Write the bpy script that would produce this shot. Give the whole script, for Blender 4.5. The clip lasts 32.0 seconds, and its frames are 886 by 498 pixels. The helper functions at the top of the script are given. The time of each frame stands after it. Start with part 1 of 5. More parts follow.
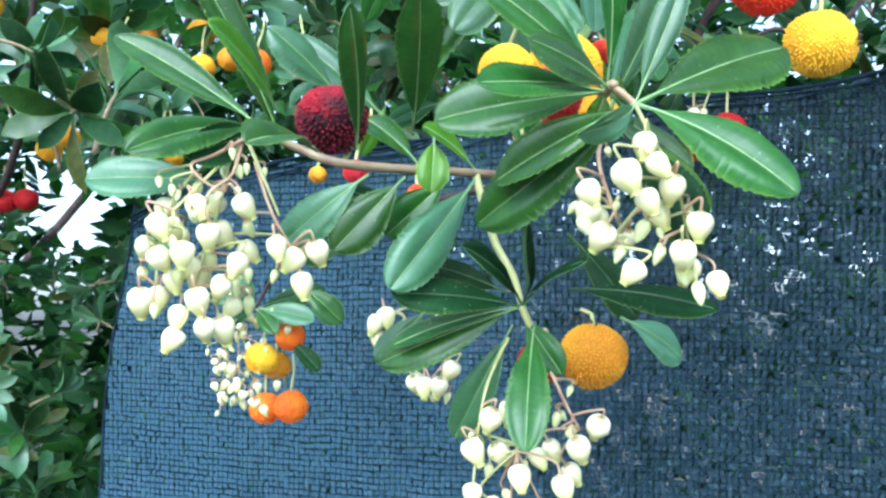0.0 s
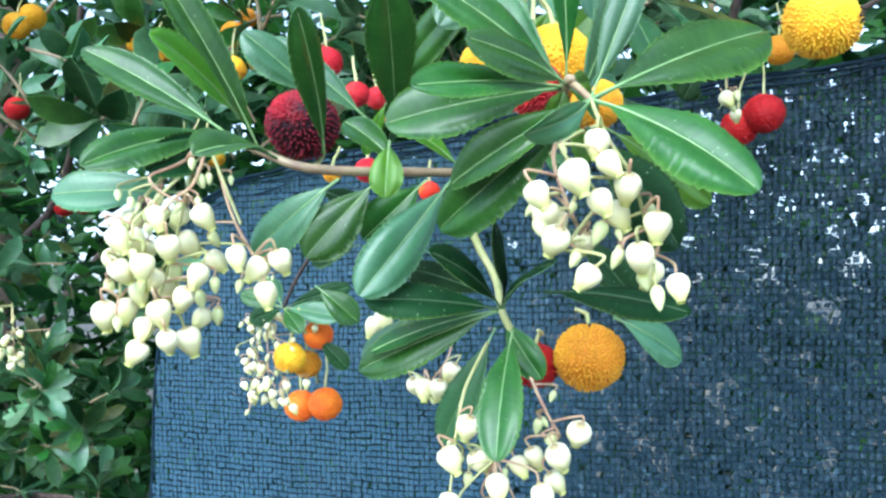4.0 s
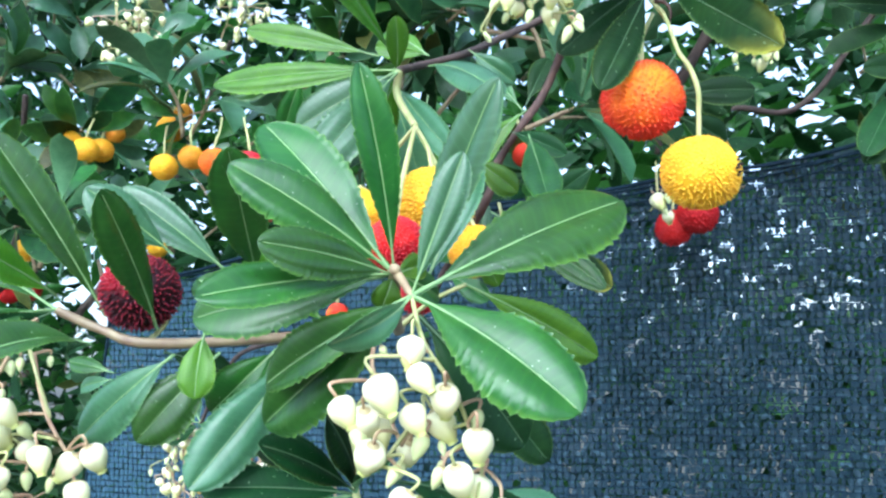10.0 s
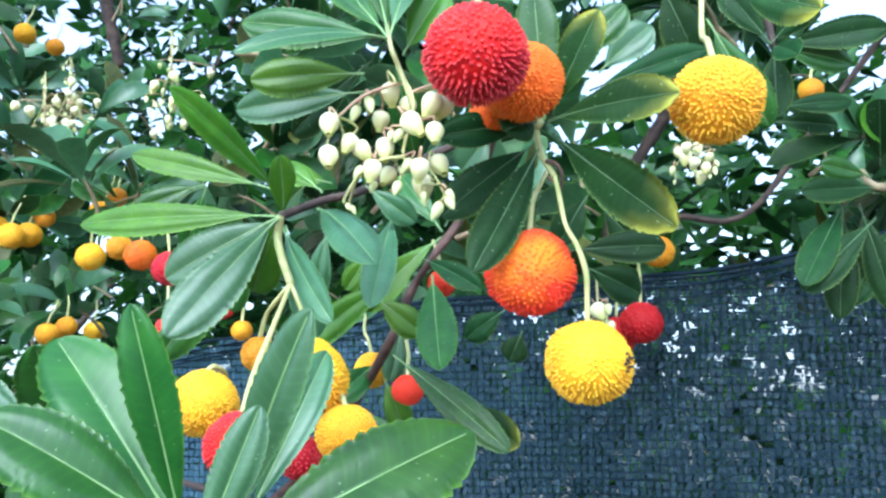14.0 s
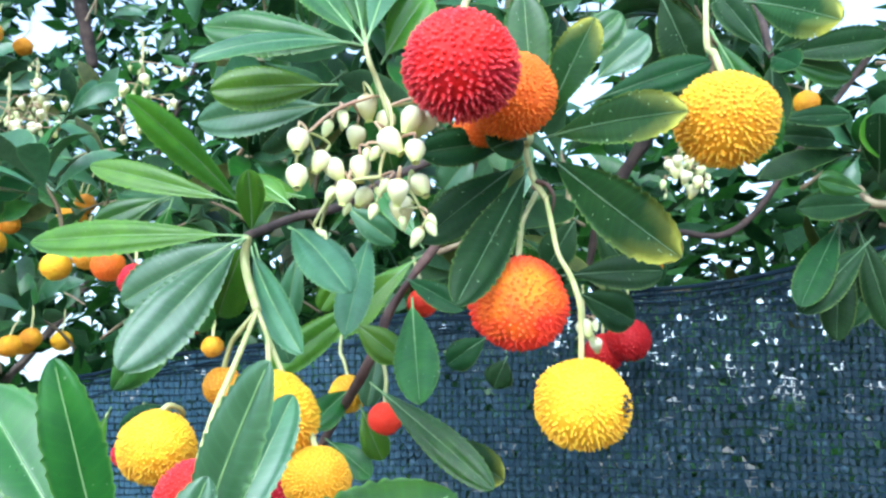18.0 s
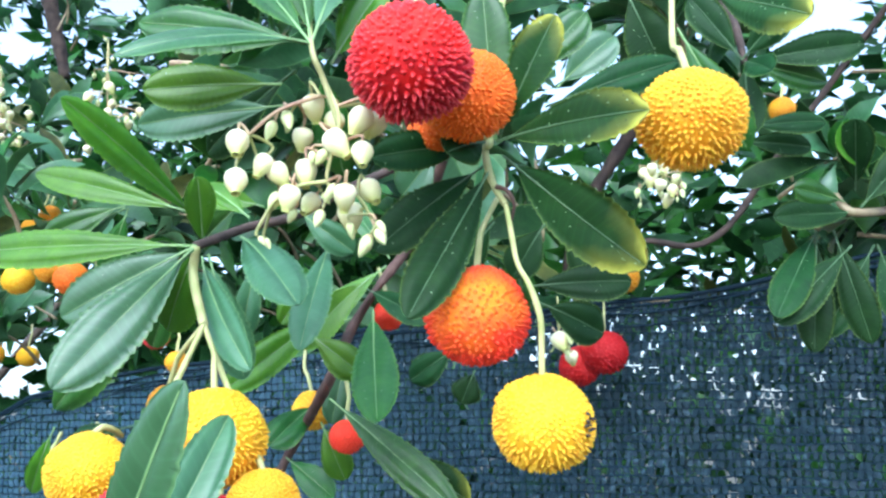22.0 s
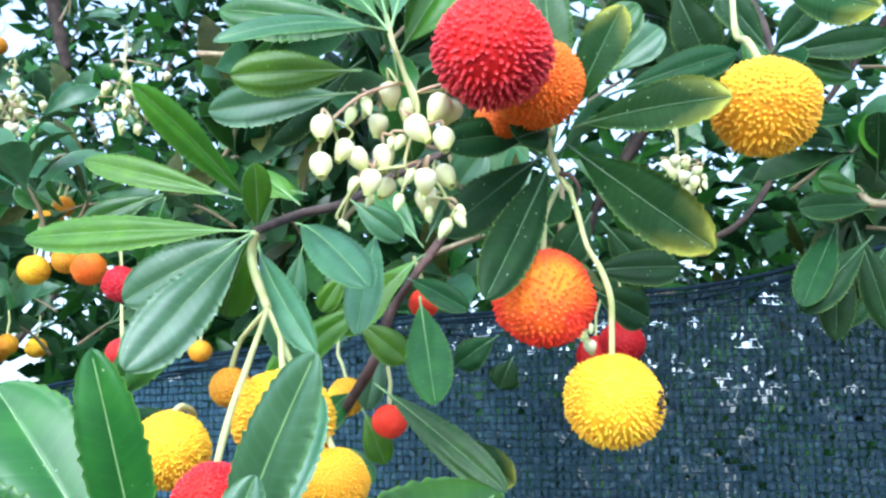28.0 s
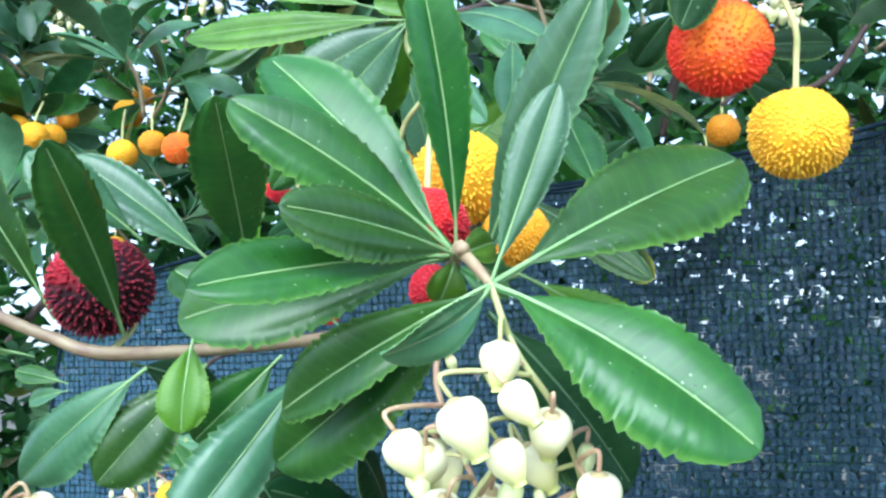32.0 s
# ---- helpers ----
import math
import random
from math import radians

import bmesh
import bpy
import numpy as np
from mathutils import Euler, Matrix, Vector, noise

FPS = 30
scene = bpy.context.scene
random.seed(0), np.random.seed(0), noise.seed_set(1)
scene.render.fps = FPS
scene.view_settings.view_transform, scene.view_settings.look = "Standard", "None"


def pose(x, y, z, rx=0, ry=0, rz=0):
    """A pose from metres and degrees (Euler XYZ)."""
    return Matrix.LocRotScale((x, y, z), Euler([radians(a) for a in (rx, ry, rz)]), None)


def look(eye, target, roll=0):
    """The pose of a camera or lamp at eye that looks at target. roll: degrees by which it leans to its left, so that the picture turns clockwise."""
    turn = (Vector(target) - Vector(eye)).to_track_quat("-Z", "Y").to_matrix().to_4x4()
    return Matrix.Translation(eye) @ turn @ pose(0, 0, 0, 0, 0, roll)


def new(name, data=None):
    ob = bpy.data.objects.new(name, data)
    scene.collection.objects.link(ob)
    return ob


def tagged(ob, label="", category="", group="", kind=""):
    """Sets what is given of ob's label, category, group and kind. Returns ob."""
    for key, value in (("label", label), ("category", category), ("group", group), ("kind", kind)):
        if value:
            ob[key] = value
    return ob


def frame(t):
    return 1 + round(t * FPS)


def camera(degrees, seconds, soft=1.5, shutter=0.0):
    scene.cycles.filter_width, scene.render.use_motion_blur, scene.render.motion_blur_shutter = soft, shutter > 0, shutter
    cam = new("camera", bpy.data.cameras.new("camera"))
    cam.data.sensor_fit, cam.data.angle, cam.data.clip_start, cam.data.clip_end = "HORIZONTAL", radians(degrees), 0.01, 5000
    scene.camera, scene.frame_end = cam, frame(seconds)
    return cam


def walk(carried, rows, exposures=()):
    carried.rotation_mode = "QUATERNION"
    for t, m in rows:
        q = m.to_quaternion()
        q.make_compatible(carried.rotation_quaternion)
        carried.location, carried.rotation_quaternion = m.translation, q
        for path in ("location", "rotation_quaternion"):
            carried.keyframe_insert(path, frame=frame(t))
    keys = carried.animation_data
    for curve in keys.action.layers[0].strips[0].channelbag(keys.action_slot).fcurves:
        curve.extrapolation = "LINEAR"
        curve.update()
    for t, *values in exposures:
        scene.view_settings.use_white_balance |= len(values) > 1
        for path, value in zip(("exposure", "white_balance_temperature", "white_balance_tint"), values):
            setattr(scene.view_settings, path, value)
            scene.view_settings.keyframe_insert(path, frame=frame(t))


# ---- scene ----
cam = camera(56.0, 32.0, soft=2.6)
PATH = [
    (0, (0.0032, 0.0041, 1.3989), (-0.0002, 0.5041, 1.4021), 0.10),
    (0.5, (0.0062, 0.0073, 1.3973), (-0.0016, 0.5072, 1.4001), -0.29),
    (1, (0.0084, 0.0057, 1.3944), (0.0017, 0.5056, 1.4027), 0.28),
    (1.5, (0.0098, 0.0072, 1.3996), (-0.0070, 0.5069, 1.4003), -0.54),
    (2, (0.0138, 0.0070, 1.4019), (-0.0118, 0.5063, 1.4005), -0.41),
    (2.5, (0.0207, 0.0081, 1.3982), (-0.0146, 0.5068, 1.4023), 0.04),
    (4.5, (0.0347, 0.0111, 1.4033), (-0.0111, 0.5090, 1.3991), -1.72),
    (5, (0.0461, 0.0096, 1.4022), (-0.0119, 0.5062, 1.4042), -0.72),
    (5.5, (0.0494, 0.0113, 1.3994), (-0.0101, 0.5077, 1.4096), -0.55),
    (6, (0.0445, 0.0086, 1.4064), (-0.0063, 0.5059, 1.4123), -0.77),
    (6.5, (0.0442, 0.0090, 1.4096), (-0.0030, 0.5067, 1.4195), -0.74),
    (7, (0.0462, 0.0105, 1.4101), (-0.0001, 0.5083, 1.4257), -0.87),
    (7.5, (0.0449, 0.0139, 1.4135), (0.0025, 0.5115, 1.4357), -1.74),
    (8, (0.0535, 0.0127, 1.4185), (0.0032, 0.5102, 1.4372), -1.55),
    (8.5, (0.0566, 0.0178, 1.4202), (0.0099, 0.5151, 1.4453), -1.57),
    (9, (0.0596, 0.0194, 1.4244), (0.0151, 0.5168, 1.4510), -1.73),
    (9.5, (0.0603, 0.0245, 1.4271), (0.0218, 0.5222, 1.4569), -1.95),
    (10, (0.0605, 0.0293, 1.4303), (0.0283, 0.5271, 1.4628), -2.01),
    (10.5, (0.0675, 0.0307, 1.4315), (0.0323, 0.5283, 1.4687), -2.80),
    (11, (0.0711, 0.0336, 1.4363), (0.0410, 0.5316, 1.4709), -2.65),
    (11.5, (0.0813, 0.0369, 1.4416), (0.0425, 0.5348, 1.4756), -2.63),
    (12, (0.0853, 0.0452, 1.4424), (0.0503, 0.5425, 1.4837), -3.10),
    (12.5, (0.0881, 0.0486, 1.4473), (0.0587, 0.5457, 1.4942), -2.56),
    (13, (0.0862, 0.0509, 1.4599), (0.0669, 0.5488, 1.5025), -2.28),
    (13.5, (0.0904, 0.0533, 1.4638), (0.0680, 0.5502, 1.5181), -1.83),
    (14, (0.0910, 0.0532, 1.4679), (0.0691, 0.5497, 1.5266), -1.37),
    (14.5, (0.0909, 0.0532, 1.4708), (0.0681, 0.5498, 1.5269), -1.64),
    (16.5, (0.0904, 0.0620, 1.4677), (0.0712, 0.5574, 1.5335), -0.56),
    (17, (0.0895, 0.0646, 1.4724), (0.0733, 0.5609, 1.5332), -0.42),
    (17.5, (0.0890, 0.0674, 1.4739), (0.0759, 0.5636, 1.5363), -0.81),
    (18, (0.0905, 0.0710, 1.4760), (0.0799, 0.5675, 1.5361), -1.12),
    (18.5, (0.0957, 0.0748, 1.4767), (0.0851, 0.5709, 1.5384), -0.77),
    (19, (0.0986, 0.0742, 1.4754), (0.0866, 0.5702, 1.5379), -0.79),
    (19.5, (0.0968, 0.0743, 1.4757), (0.0911, 0.5706, 1.5359), -0.87),
    (20, (0.0933, 0.0748, 1.4725), (0.0965, 0.5708, 1.5360), -1.44),
    (20.5, (0.0946, 0.0757, 1.4781), (0.0968, 0.5723, 1.5366), -1.56),
    (21, (0.0991, 0.0756, 1.4756), (0.0965, 0.5710, 1.5420), -0.96),
    (21.5, (0.0991, 0.0787, 1.4761), (0.0961, 0.5740, 1.5428), -1.09),
    (22, (0.0971, 0.0820, 1.4765), (0.0961, 0.5774, 1.5437), -1.48),
    (22.5, (0.0963, 0.0871, 1.4791), (0.0940, 0.5822, 1.5473), -1.23),
    (23, (0.0951, 0.0889, 1.4784), (0.0927, 0.5833, 1.5515), -1.90),
    (23.5, (0.0971, 0.0884, 1.4748), (0.0910, 0.5808, 1.5603), -1.30),
    (24, (0.0976, 0.0853, 1.4757), (0.0924, 0.5771, 1.5653), -0.84),
    (24.5, (0.0999, 0.0832, 1.4802), (0.0903, 0.5761, 1.5630), -1.23),
    (26.5, (0.0990, 0.0824, 1.4787), (0.0858, 0.5760, 1.5556), -0.52),
    (27, (0.0960, 0.0809, 1.4727), (0.0820, 0.5737, 1.5547), -0.80),
    (27.5, (0.0864, 0.0808, 1.4753), (0.0799, 0.5758, 1.5466), -2.03),
    (28, (0.0783, 0.0776, 1.4738), (0.0853, 0.5739, 1.5381), -1.46),
    (28.5, (0.0770, 0.0762, 1.4637), (0.0725, 0.5702, 1.5375), -1.42),
    (29, (0.0720, 0.0734, 1.4616), (0.0654, 0.5685, 1.5283), -1.68),
    (29.5, (0.0672, 0.0743, 1.4562), (0.0628, 0.5705, 1.5173), -1.15),
    (30, (0.0631, 0.0755, 1.4508), (0.0549, 0.5717, 1.5089), -1.71),
    (30.5, (0.0579, 0.0762, 1.4455), (0.0494, 0.5724, 1.5015), -2.07),
    (31, (0.0575, 0.0830, 1.4343), (0.0434, 0.5788, 1.4934), 0.33),
    (31.5, (0.0486, 0.0764, 1.4337), (0.0331, 0.5747, 1.4719), -1.86),
    (32, (0.0398, 0.0742, 1.4301), (0.0310, 0.5728, 1.4607), -2.67),
]
walk(cam, [(t, look(eye, target, roll)) for t, eye, target, roll in PATH], exposures=((0, 2.07, 5130, 5), (32, 2.07, 5130, 5)))

# ---- sky, sun, exposure ----
world = bpy.data.worlds.new("sky")
scene.world = world
world.use_nodes = True
wn = world.node_tree
sky = wn.nodes.new("ShaderNodeTexSky")
sky.sky_type = "NISHITA"
sky.sun_disc = False
sky.sun_elevation, sky.sun_rotation = radians(48), radians(200)
sky.air_density, sky.dust_density, sky.ozone_density = 1.0, 3.2, 1.0
bg = wn.nodes["Background"]
bg.inputs["Strength"].default_value = 0.15
veil = wn.nodes.new("ShaderNodeHueSaturation")
veil.inputs["Saturation"].default_value, veil.inputs["Value"].default_value = 0.6, 0.98
way = wn.nodes.new("ShaderNodeTexCoord")
lift = wn.nodes.new("ShaderNodeVectorMath")
lift.inputs[1].default_value = (0, 0, 0.07)
wn.links.new(way.outputs["Generated"], lift.inputs[0])
wn.links.new(lift.outputs[0], sky.inputs["Vector"])
wn.links.new(sky.outputs["Color"], veil.inputs["Color"])
wn.links.new(veil.outputs["Color"], bg.inputs["Color"])
sun = bpy.data.lights.new("sun", "SUN")
sun.energy, sun.angle, sun.color = 0.6, radians(30), (1.0, 0.98, 0.95)
sun_ob = new("sun", sun)
sun_ob.matrix_world = look((0.8, -2.5, 4.5), (0.05, 0.25, 1.45))


# ---- materials ----
def material(name, rough=0.5, spec=0.5):
    m = bpy.data.materials.new(name)
    m.use_nodes = True
    b = m.node_tree.nodes["Principled BSDF"]
    b.inputs["Roughness"].default_value = rough
    b.inputs["Specular IOR Level"].default_value = spec
    return m, m.node_tree, b


def noise_node(nt, scale, detail=3.0, coord="Object"):
    c = nt.nodes.new("ShaderNodeTexCoord")
    n = nt.nodes.new("ShaderNodeTexNoise")
    n.inputs["Scale"].default_value, n.inputs["Detail"].default_value = scale, detail
    nt.links.new(c.outputs[coord], n.inputs["Vector"])
    return n


def ramp(nt, fac, stops):
    r = nt.nodes.new("ShaderNodeValToRGB")
    e = r.color_ramp.elements
    while len(e) < len(stops):
        e.new(0.5)
    for k, (p, c) in enumerate(stops):
        e[k].position, e[k].color = p, (*c, 1)
    nt.links.new(fac, r.inputs["Fac"])
    return r


def mix(nt, fac, a, b, mode="MIX"):
    x = nt.nodes.new("ShaderNodeMix")
    x.data_type, x.blend_type = "RGBA", mode
    for sock, v in ((x.inputs[0], fac), (x.inputs[6], a), (x.inputs[7], b)):
        if isinstance(v, (float, int)):
            sock.default_value = v
        elif isinstance(v, tuple):
            sock.default_value = (*v, 1)
        else:
            nt.links.new(v, sock)
    return x.outputs[2]


def maths(nt, op, a, b=0.0):
    x = nt.nodes.new("ShaderNodeMath")
    x.operation = op
    for sock, v in zip(x.inputs, (a, b)):
        if isinstance(v, (float, int)):
            sock.default_value = v
        else:
            nt.links.new(v, sock)
    return x.outputs[0]


def bumped(nt, b, height, strength=0.3, distance=0.001):
    n = nt.nodes.new("ShaderNodeBump")
    n.inputs["Strength"].default_value, n.inputs["Distance"].default_value = strength, distance
    nt.links.new(height, n.inputs["Height"])
    nt.links.new(n.outputs["Normal"], b.inputs["Normal"])


def leaf_material(name, dark, light, rough, edge=None, spots=0.0, glow=0.26, spec=0.46):
    """A glossy leaf: mottled green, fine side veins, specks, optional yellowing margin, light passing through."""
    m, nt, b = material(name, rough, spec)
    uv = nt.nodes.new("ShaderNodeUVMap")
    uv.uv_map = "leaf"
    sep = nt.nodes.new("ShaderNodeSeparateXYZ")
    nt.links.new(uv.outputs["UV"], sep.inputs[0])
    across = maths(nt, "ABSOLUTE", maths(nt, "MULTIPLY_ADD", sep.outputs[0], 2.0))
    across.node.inputs[0].links[0].from_node.inputs[2].default_value = -1.0
    n = noise_node(nt, 130.0, 6.0)
    info = nt.nodes.new("ShaderNodeObjectInfo")
    base = ramp(nt, n.outputs["Fac"], ((0.3, dark), (0.7, light))).outputs["Color"]
    hsv = nt.nodes.new("ShaderNodeHueSaturation")
    nt.links.new(base, hsv.inputs["Color"])
    nt.links.new(maths(nt, "MULTIPLY_ADD", info.outputs["Random"], 0.03), hsv.inputs["Hue"])
    hsv.inputs["Hue"].links[0].from_node.inputs[2].default_value = 0.485
    nt.links.new(maths(nt, "MULTIPLY_ADD", info.outputs["Random"], 0.5), hsv.inputs["Value"])
    hsv.inputs["Value"].links[0].from_node.inputs[2].default_value = 0.75
    col = hsv.outputs["Color"]
    # side veins: stripes that run forward from the midrib
    stripe = maths(nt, "SINE", maths(nt, "MULTIPLY", maths(nt, "SUBTRACT", sep.outputs[1], maths(nt, "MULTIPLY", across, 0.07)), 60.0))
    vein = maths(nt, "POWER", maths(nt, "ABSOLUTE", stripe), 14.0)
    col = mix(nt, maths(nt, "MULTIPLY", vein, 0.09), col, tuple(min(1, c * 2.0) for c in light))
    rim = ramp(nt, across, ((0.90, (0, 0, 0)), (0.985, (0.5, 0.5, 0.5)))).outputs["Color"]
    col = mix(nt, rim, col, tuple(min(1, c * 1.5 + a) for c, a in zip(light, (0.10, 0.12, 0.02))))
    if edge:
        wob = noise_node(nt, 140.0, 3.0)
        far = maths(nt, "ADD", maths(nt, "MULTIPLY", across, 0.22), maths(nt, "MULTIPLY", sep.outputs[1], 0.95))
        far = maths(nt, "ADD", far, maths(nt, "MULTIPLY", wob.outputs["Fac"], 0.30))
        col = mix(nt, ramp(nt, maths(nt, "MULTIPLY", far, 0.7), ((0.66, (0, 0, 0)), (0.90, (0.7, 0.7, 0.7)))).outputs["Color"], col, tuple(0.5 * c for c in edge))
        col = mix(nt, ramp(nt, maths(nt, "MULTIPLY", far, 0.7), ((0.79, (0, 0, 0)), (0.92, (1, 1, 1)))).outputs["Color"], col, edge)
        brown = maths(nt, "MULTIPLY", maths(nt, "GREATER_THAN", maths(nt, "MULTIPLY", far, 0.7), 0.885), maths(nt, "GREATER_THAN", wob.outputs["Fac"], 0.52))
        col = mix(nt, maths(nt, "MULTIPLY", brown, 0.8), col, (0.05, 0.025, 0.012))
    if spots:
        v = nt.nodes.new("ShaderNodeTexVoronoi")
        v.inputs["Scale"].default_value = 640.0
        c = nt.nodes.new("ShaderNodeTexCoord")
        nt.links.new(c.outputs["Object"], v.inputs["Vector"])
        big = noise_node(nt, 60.0, 2.0)
        k = maths(nt, "MULTIPLY", maths(nt, "LESS_THAN", v.outputs["Distance"], 0.115), maths(nt, "GREATER_THAN", big.outputs["Fac"], 0.60 - spots * 0.22))
        speck = nt.nodes.new("ShaderNodeSeparateColor")
        nt.links.new(v.outputs["Color"], speck.inputs[0])
        tone = mix(nt, maths(nt, "GREATER_THAN", speck.outputs[0], 0.45), (0.015, 0.018, 0.01), (0.26, 0.36, 0.20))
        col = mix(nt, maths(nt, "MULTIPLY", k, 0.8), col, tone)
    nt.links.new(col, b.inputs["Base Color"])
    rn = noise_node(nt, 300.0, 2.0)
    nt.links.new(maths(nt, "ADD", maths(nt, "MULTIPLY", rn.outputs["Fac"], 0.12), rough - 0.06), b.inputs["Roughness"])
    bumped(nt, b, maths(nt, "ADD", maths(nt, "MULTIPLY", vein, -0.06), maths(nt, "MULTIPLY", rn.outputs["Fac"], 0.22)), 0.4, 0.0006)
    if glow:
        tr = nt.nodes.new("ShaderNodeBsdfTranslucent")
        nt.links.new(mix(nt, 0.5, col, tuple(min(1, c * 2.6) for c in light)), tr.inputs["Color"])
        ms = nt.nodes.new("ShaderNodeMixShader")
        ms.inputs[0].default_value = glow
        nt.links.new(b.outputs[0], ms.inputs[1])
        nt.links.new(tr.outputs[0], ms.inputs[2])
        nt.links.new(ms.outputs[0], nt.nodes["Material Output"].inputs["Surface"])
    return m


LEAF = {
    "m": leaf_material("leaf_green", (0.016, 0.068, 0.009), (0.042, 0.128, 0.015), 0.33, spots=0.5, spec=0.48),
    # young leaf green; on the fan its brightness also paints light from behind
    "f": leaf_material("leaf_fresh_backlit", (0.050, 0.140, 0.006), (0.100, 0.230, 0.010), 0.38, spots=0.4, glow=0.34),
    # dark green, darkened further so the colour carries the canopy's shade
    "d": leaf_material("leaf_dark_shaded", (0.007, 0.026, 0.007), (0.015, 0.046, 0.011), 0.48, spots=0.45, glow=0.05, spec=0.10),
    # the sky's pale blue sheen is mixed into this green
    "b": leaf_material("leaf_sky_sheen", (0.040, 0.116, 0.042), (0.074, 0.178, 0.074), 0.32, spots=0.2, spec=0.55),
    # yellowing is the leaf's own; its green is darkened for canopy shade
    "y": leaf_material("leaf_yellowing", (0.009, 0.034, 0.007), (0.020, 0.058, 0.012), 0.42, edge=(0.42, 0.42, 0.05), spots=0.6, glow=0.06, spec=0.10),
    "o": leaf_material("leaf_olive", (0.030, 0.045, 0.010), (0.085, 0.090, 0.018), 0.45, spots=0.5, spec=0.3),
    "u": leaf_material("leaf_underside", (0.085, 0.190, 0.080), (0.140, 0.270, 0.120), 0.55, spec=0.3),
}


def plain(name, a, b2, rough, scale, bump=0.2, dist=0.001, spec=0.5):
    m, nt, b = material(name, rough, spec)
    n = noise_node(nt, scale, 5.0)
    info = nt.nodes.new("ShaderNodeObjectInfo")
    col = ramp(nt, n.outputs["Fac"], ((0.3, a), (0.7, b2))).outputs["Color"]
    h = nt.nodes.new("ShaderNodeHueSaturation")
    nt.links.new(col, h.inputs["Color"])
    nt.links.new(maths(nt, "ADD", maths(nt, "MULTIPLY", info.outputs["Random"], 0.3), 0.85), h.inputs["Value"])
    nt.links.new(h.outputs["Color"], b.inputs["Base Color"])
    bumped(nt, b, n.outputs["Fac"], bump, dist)
    return m


def tape_material():
    """Flat plastic tape in patchy tones; sheen at left and shade at right are painted into its colour."""
    m, nt, b = material("netting_tape", 0.5, 0.25)
    c = nt.nodes.new("ShaderNodeTexCoord")
    sep = nt.nodes.new("ShaderNodeSeparateXYZ")
    nt.links.new(c.outputs["Object"], sep.inputs[0])
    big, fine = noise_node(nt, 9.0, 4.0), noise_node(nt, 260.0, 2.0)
    side_shade = maths(nt, "ADD", maths(nt, "MULTIPLY", sep.outputs[0], 1.5), maths(nt, "MULTIPLY", big.outputs["Fac"], 0.7))
    col = ramp(nt, side_shade, ((0.12, (0.030, 0.072, 0.104)), (0.62, (0.007, 0.021, 0.031)))).outputs["Color"]
    # paler specks paint small glints onto the tape
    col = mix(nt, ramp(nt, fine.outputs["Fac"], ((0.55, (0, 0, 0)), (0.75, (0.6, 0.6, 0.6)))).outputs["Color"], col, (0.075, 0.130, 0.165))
    nt.links.new(col, b.inputs["Base Color"])
    return m


# darker copy of the pale midrib, for leaves painted as shaded
SHADED_RIB = plain("midrib_shaded", (0.06, 0.12, 0.05), (0.11, 0.18, 0.08), 0.5, 200)
RIB = plain("midrib_pale", (0.17, 0.30, 0.10), (0.27, 0.40, 0.16), 0.45, 200)
TWIG = plain("twig_pinkish", (0.19, 0.12, 0.07), (0.33, 0.27, 0.14), 0.5, 160, 0.4)
STALK = plain("stalk_green", (0.30, 0.33, 0.10), (0.44, 0.42, 0.18), 0.5, 200, 0.3)
BARK = plain("bark_dark", (0.022, 0.014, 0.011), (0.075, 0.048, 0.036), 0.85, 120, 0.8, 0.002)
GREYBARK = plain("bark_grey", (0.07, 0.05, 0.04), (0.17, 0.13, 0.10), 0.9, 60, 0.8, 0.003)
NETTING = plain("netting_cord", (0.003, 0.009, 0.016), (0.008, 0.022, 0.036), 0.7, 26, 0.1, spec=0.12)
TAPE = tape_material()
SOIL = plain("soil", (0.035, 0.034, 0.020), (0.10, 0.085, 0.05), 0.95, 3, 0.8, 0.02)
REDBARK = plain("bark_reddish", (0.030, 0.014, 0.010), (0.10, 0.052, 0.036), 0.75, 140, 0.7, 0.002)
CALYX = plain("calyx_rosy", (0.36, 0.24, 0.12), (0.46, 0.42, 0.18), 0.55, 300)
ROSY = plain("stalk_rosy", (0.32, 0.17, 0.11), (0.46, 0.34, 0.18), 0.5, 240)


def fruit_material(name, low, high, tip, tips=0.65, cheek=(-0.2, -0.85, 0.35)):
    """Warty skin: one cheek riper or paler than the rest, or painted as lit from above (wine); tips of their own
    colour.
    """
    m, nt, b = material(name, 0.48, 0.2)
    n = noise_node(nt, 1.6, 3.0)
    c = nt.nodes.new("ShaderNodeTexCoord")
    dot = nt.nodes.new("ShaderNodeVectorMath")
    dot.operation = "DOT_PRODUCT"
    dot.inputs[1].default_value = cheek
    nt.links.new(c.outputs["Object"], dot.inputs[0])
    fac = maths(nt, "ADD", maths(nt, "MULTIPLY", dot.outputs["Value"], 0.40), maths(nt, "MULTIPLY", n.outputs["Fac"], 0.7))
    at = nt.nodes.new("ShaderNodeAttribute")
    at.attribute_name = "nub"
    col = ramp(nt, fac, ((0.42, low), (0.76, high))).outputs["Color"]
    col = mix(nt, maths(nt, "MULTIPLY", at.outputs["Fac"], tips), col, tip)
    nt.links.new(col, b.inputs["Base Color"])
    b.inputs["Subsurface Weight"].default_value = 0.25
    b.inputs["Subsurface Radius"].default_value = (0.004, 0.002, 0.001)
    b.inputs["Subsurface Scale"].default_value = 0.3
    f = noise_node(nt, 22.0, 3.0)
    bumped(nt, b, f.outputs["Fac"], 0.25, 0.02)
    return m


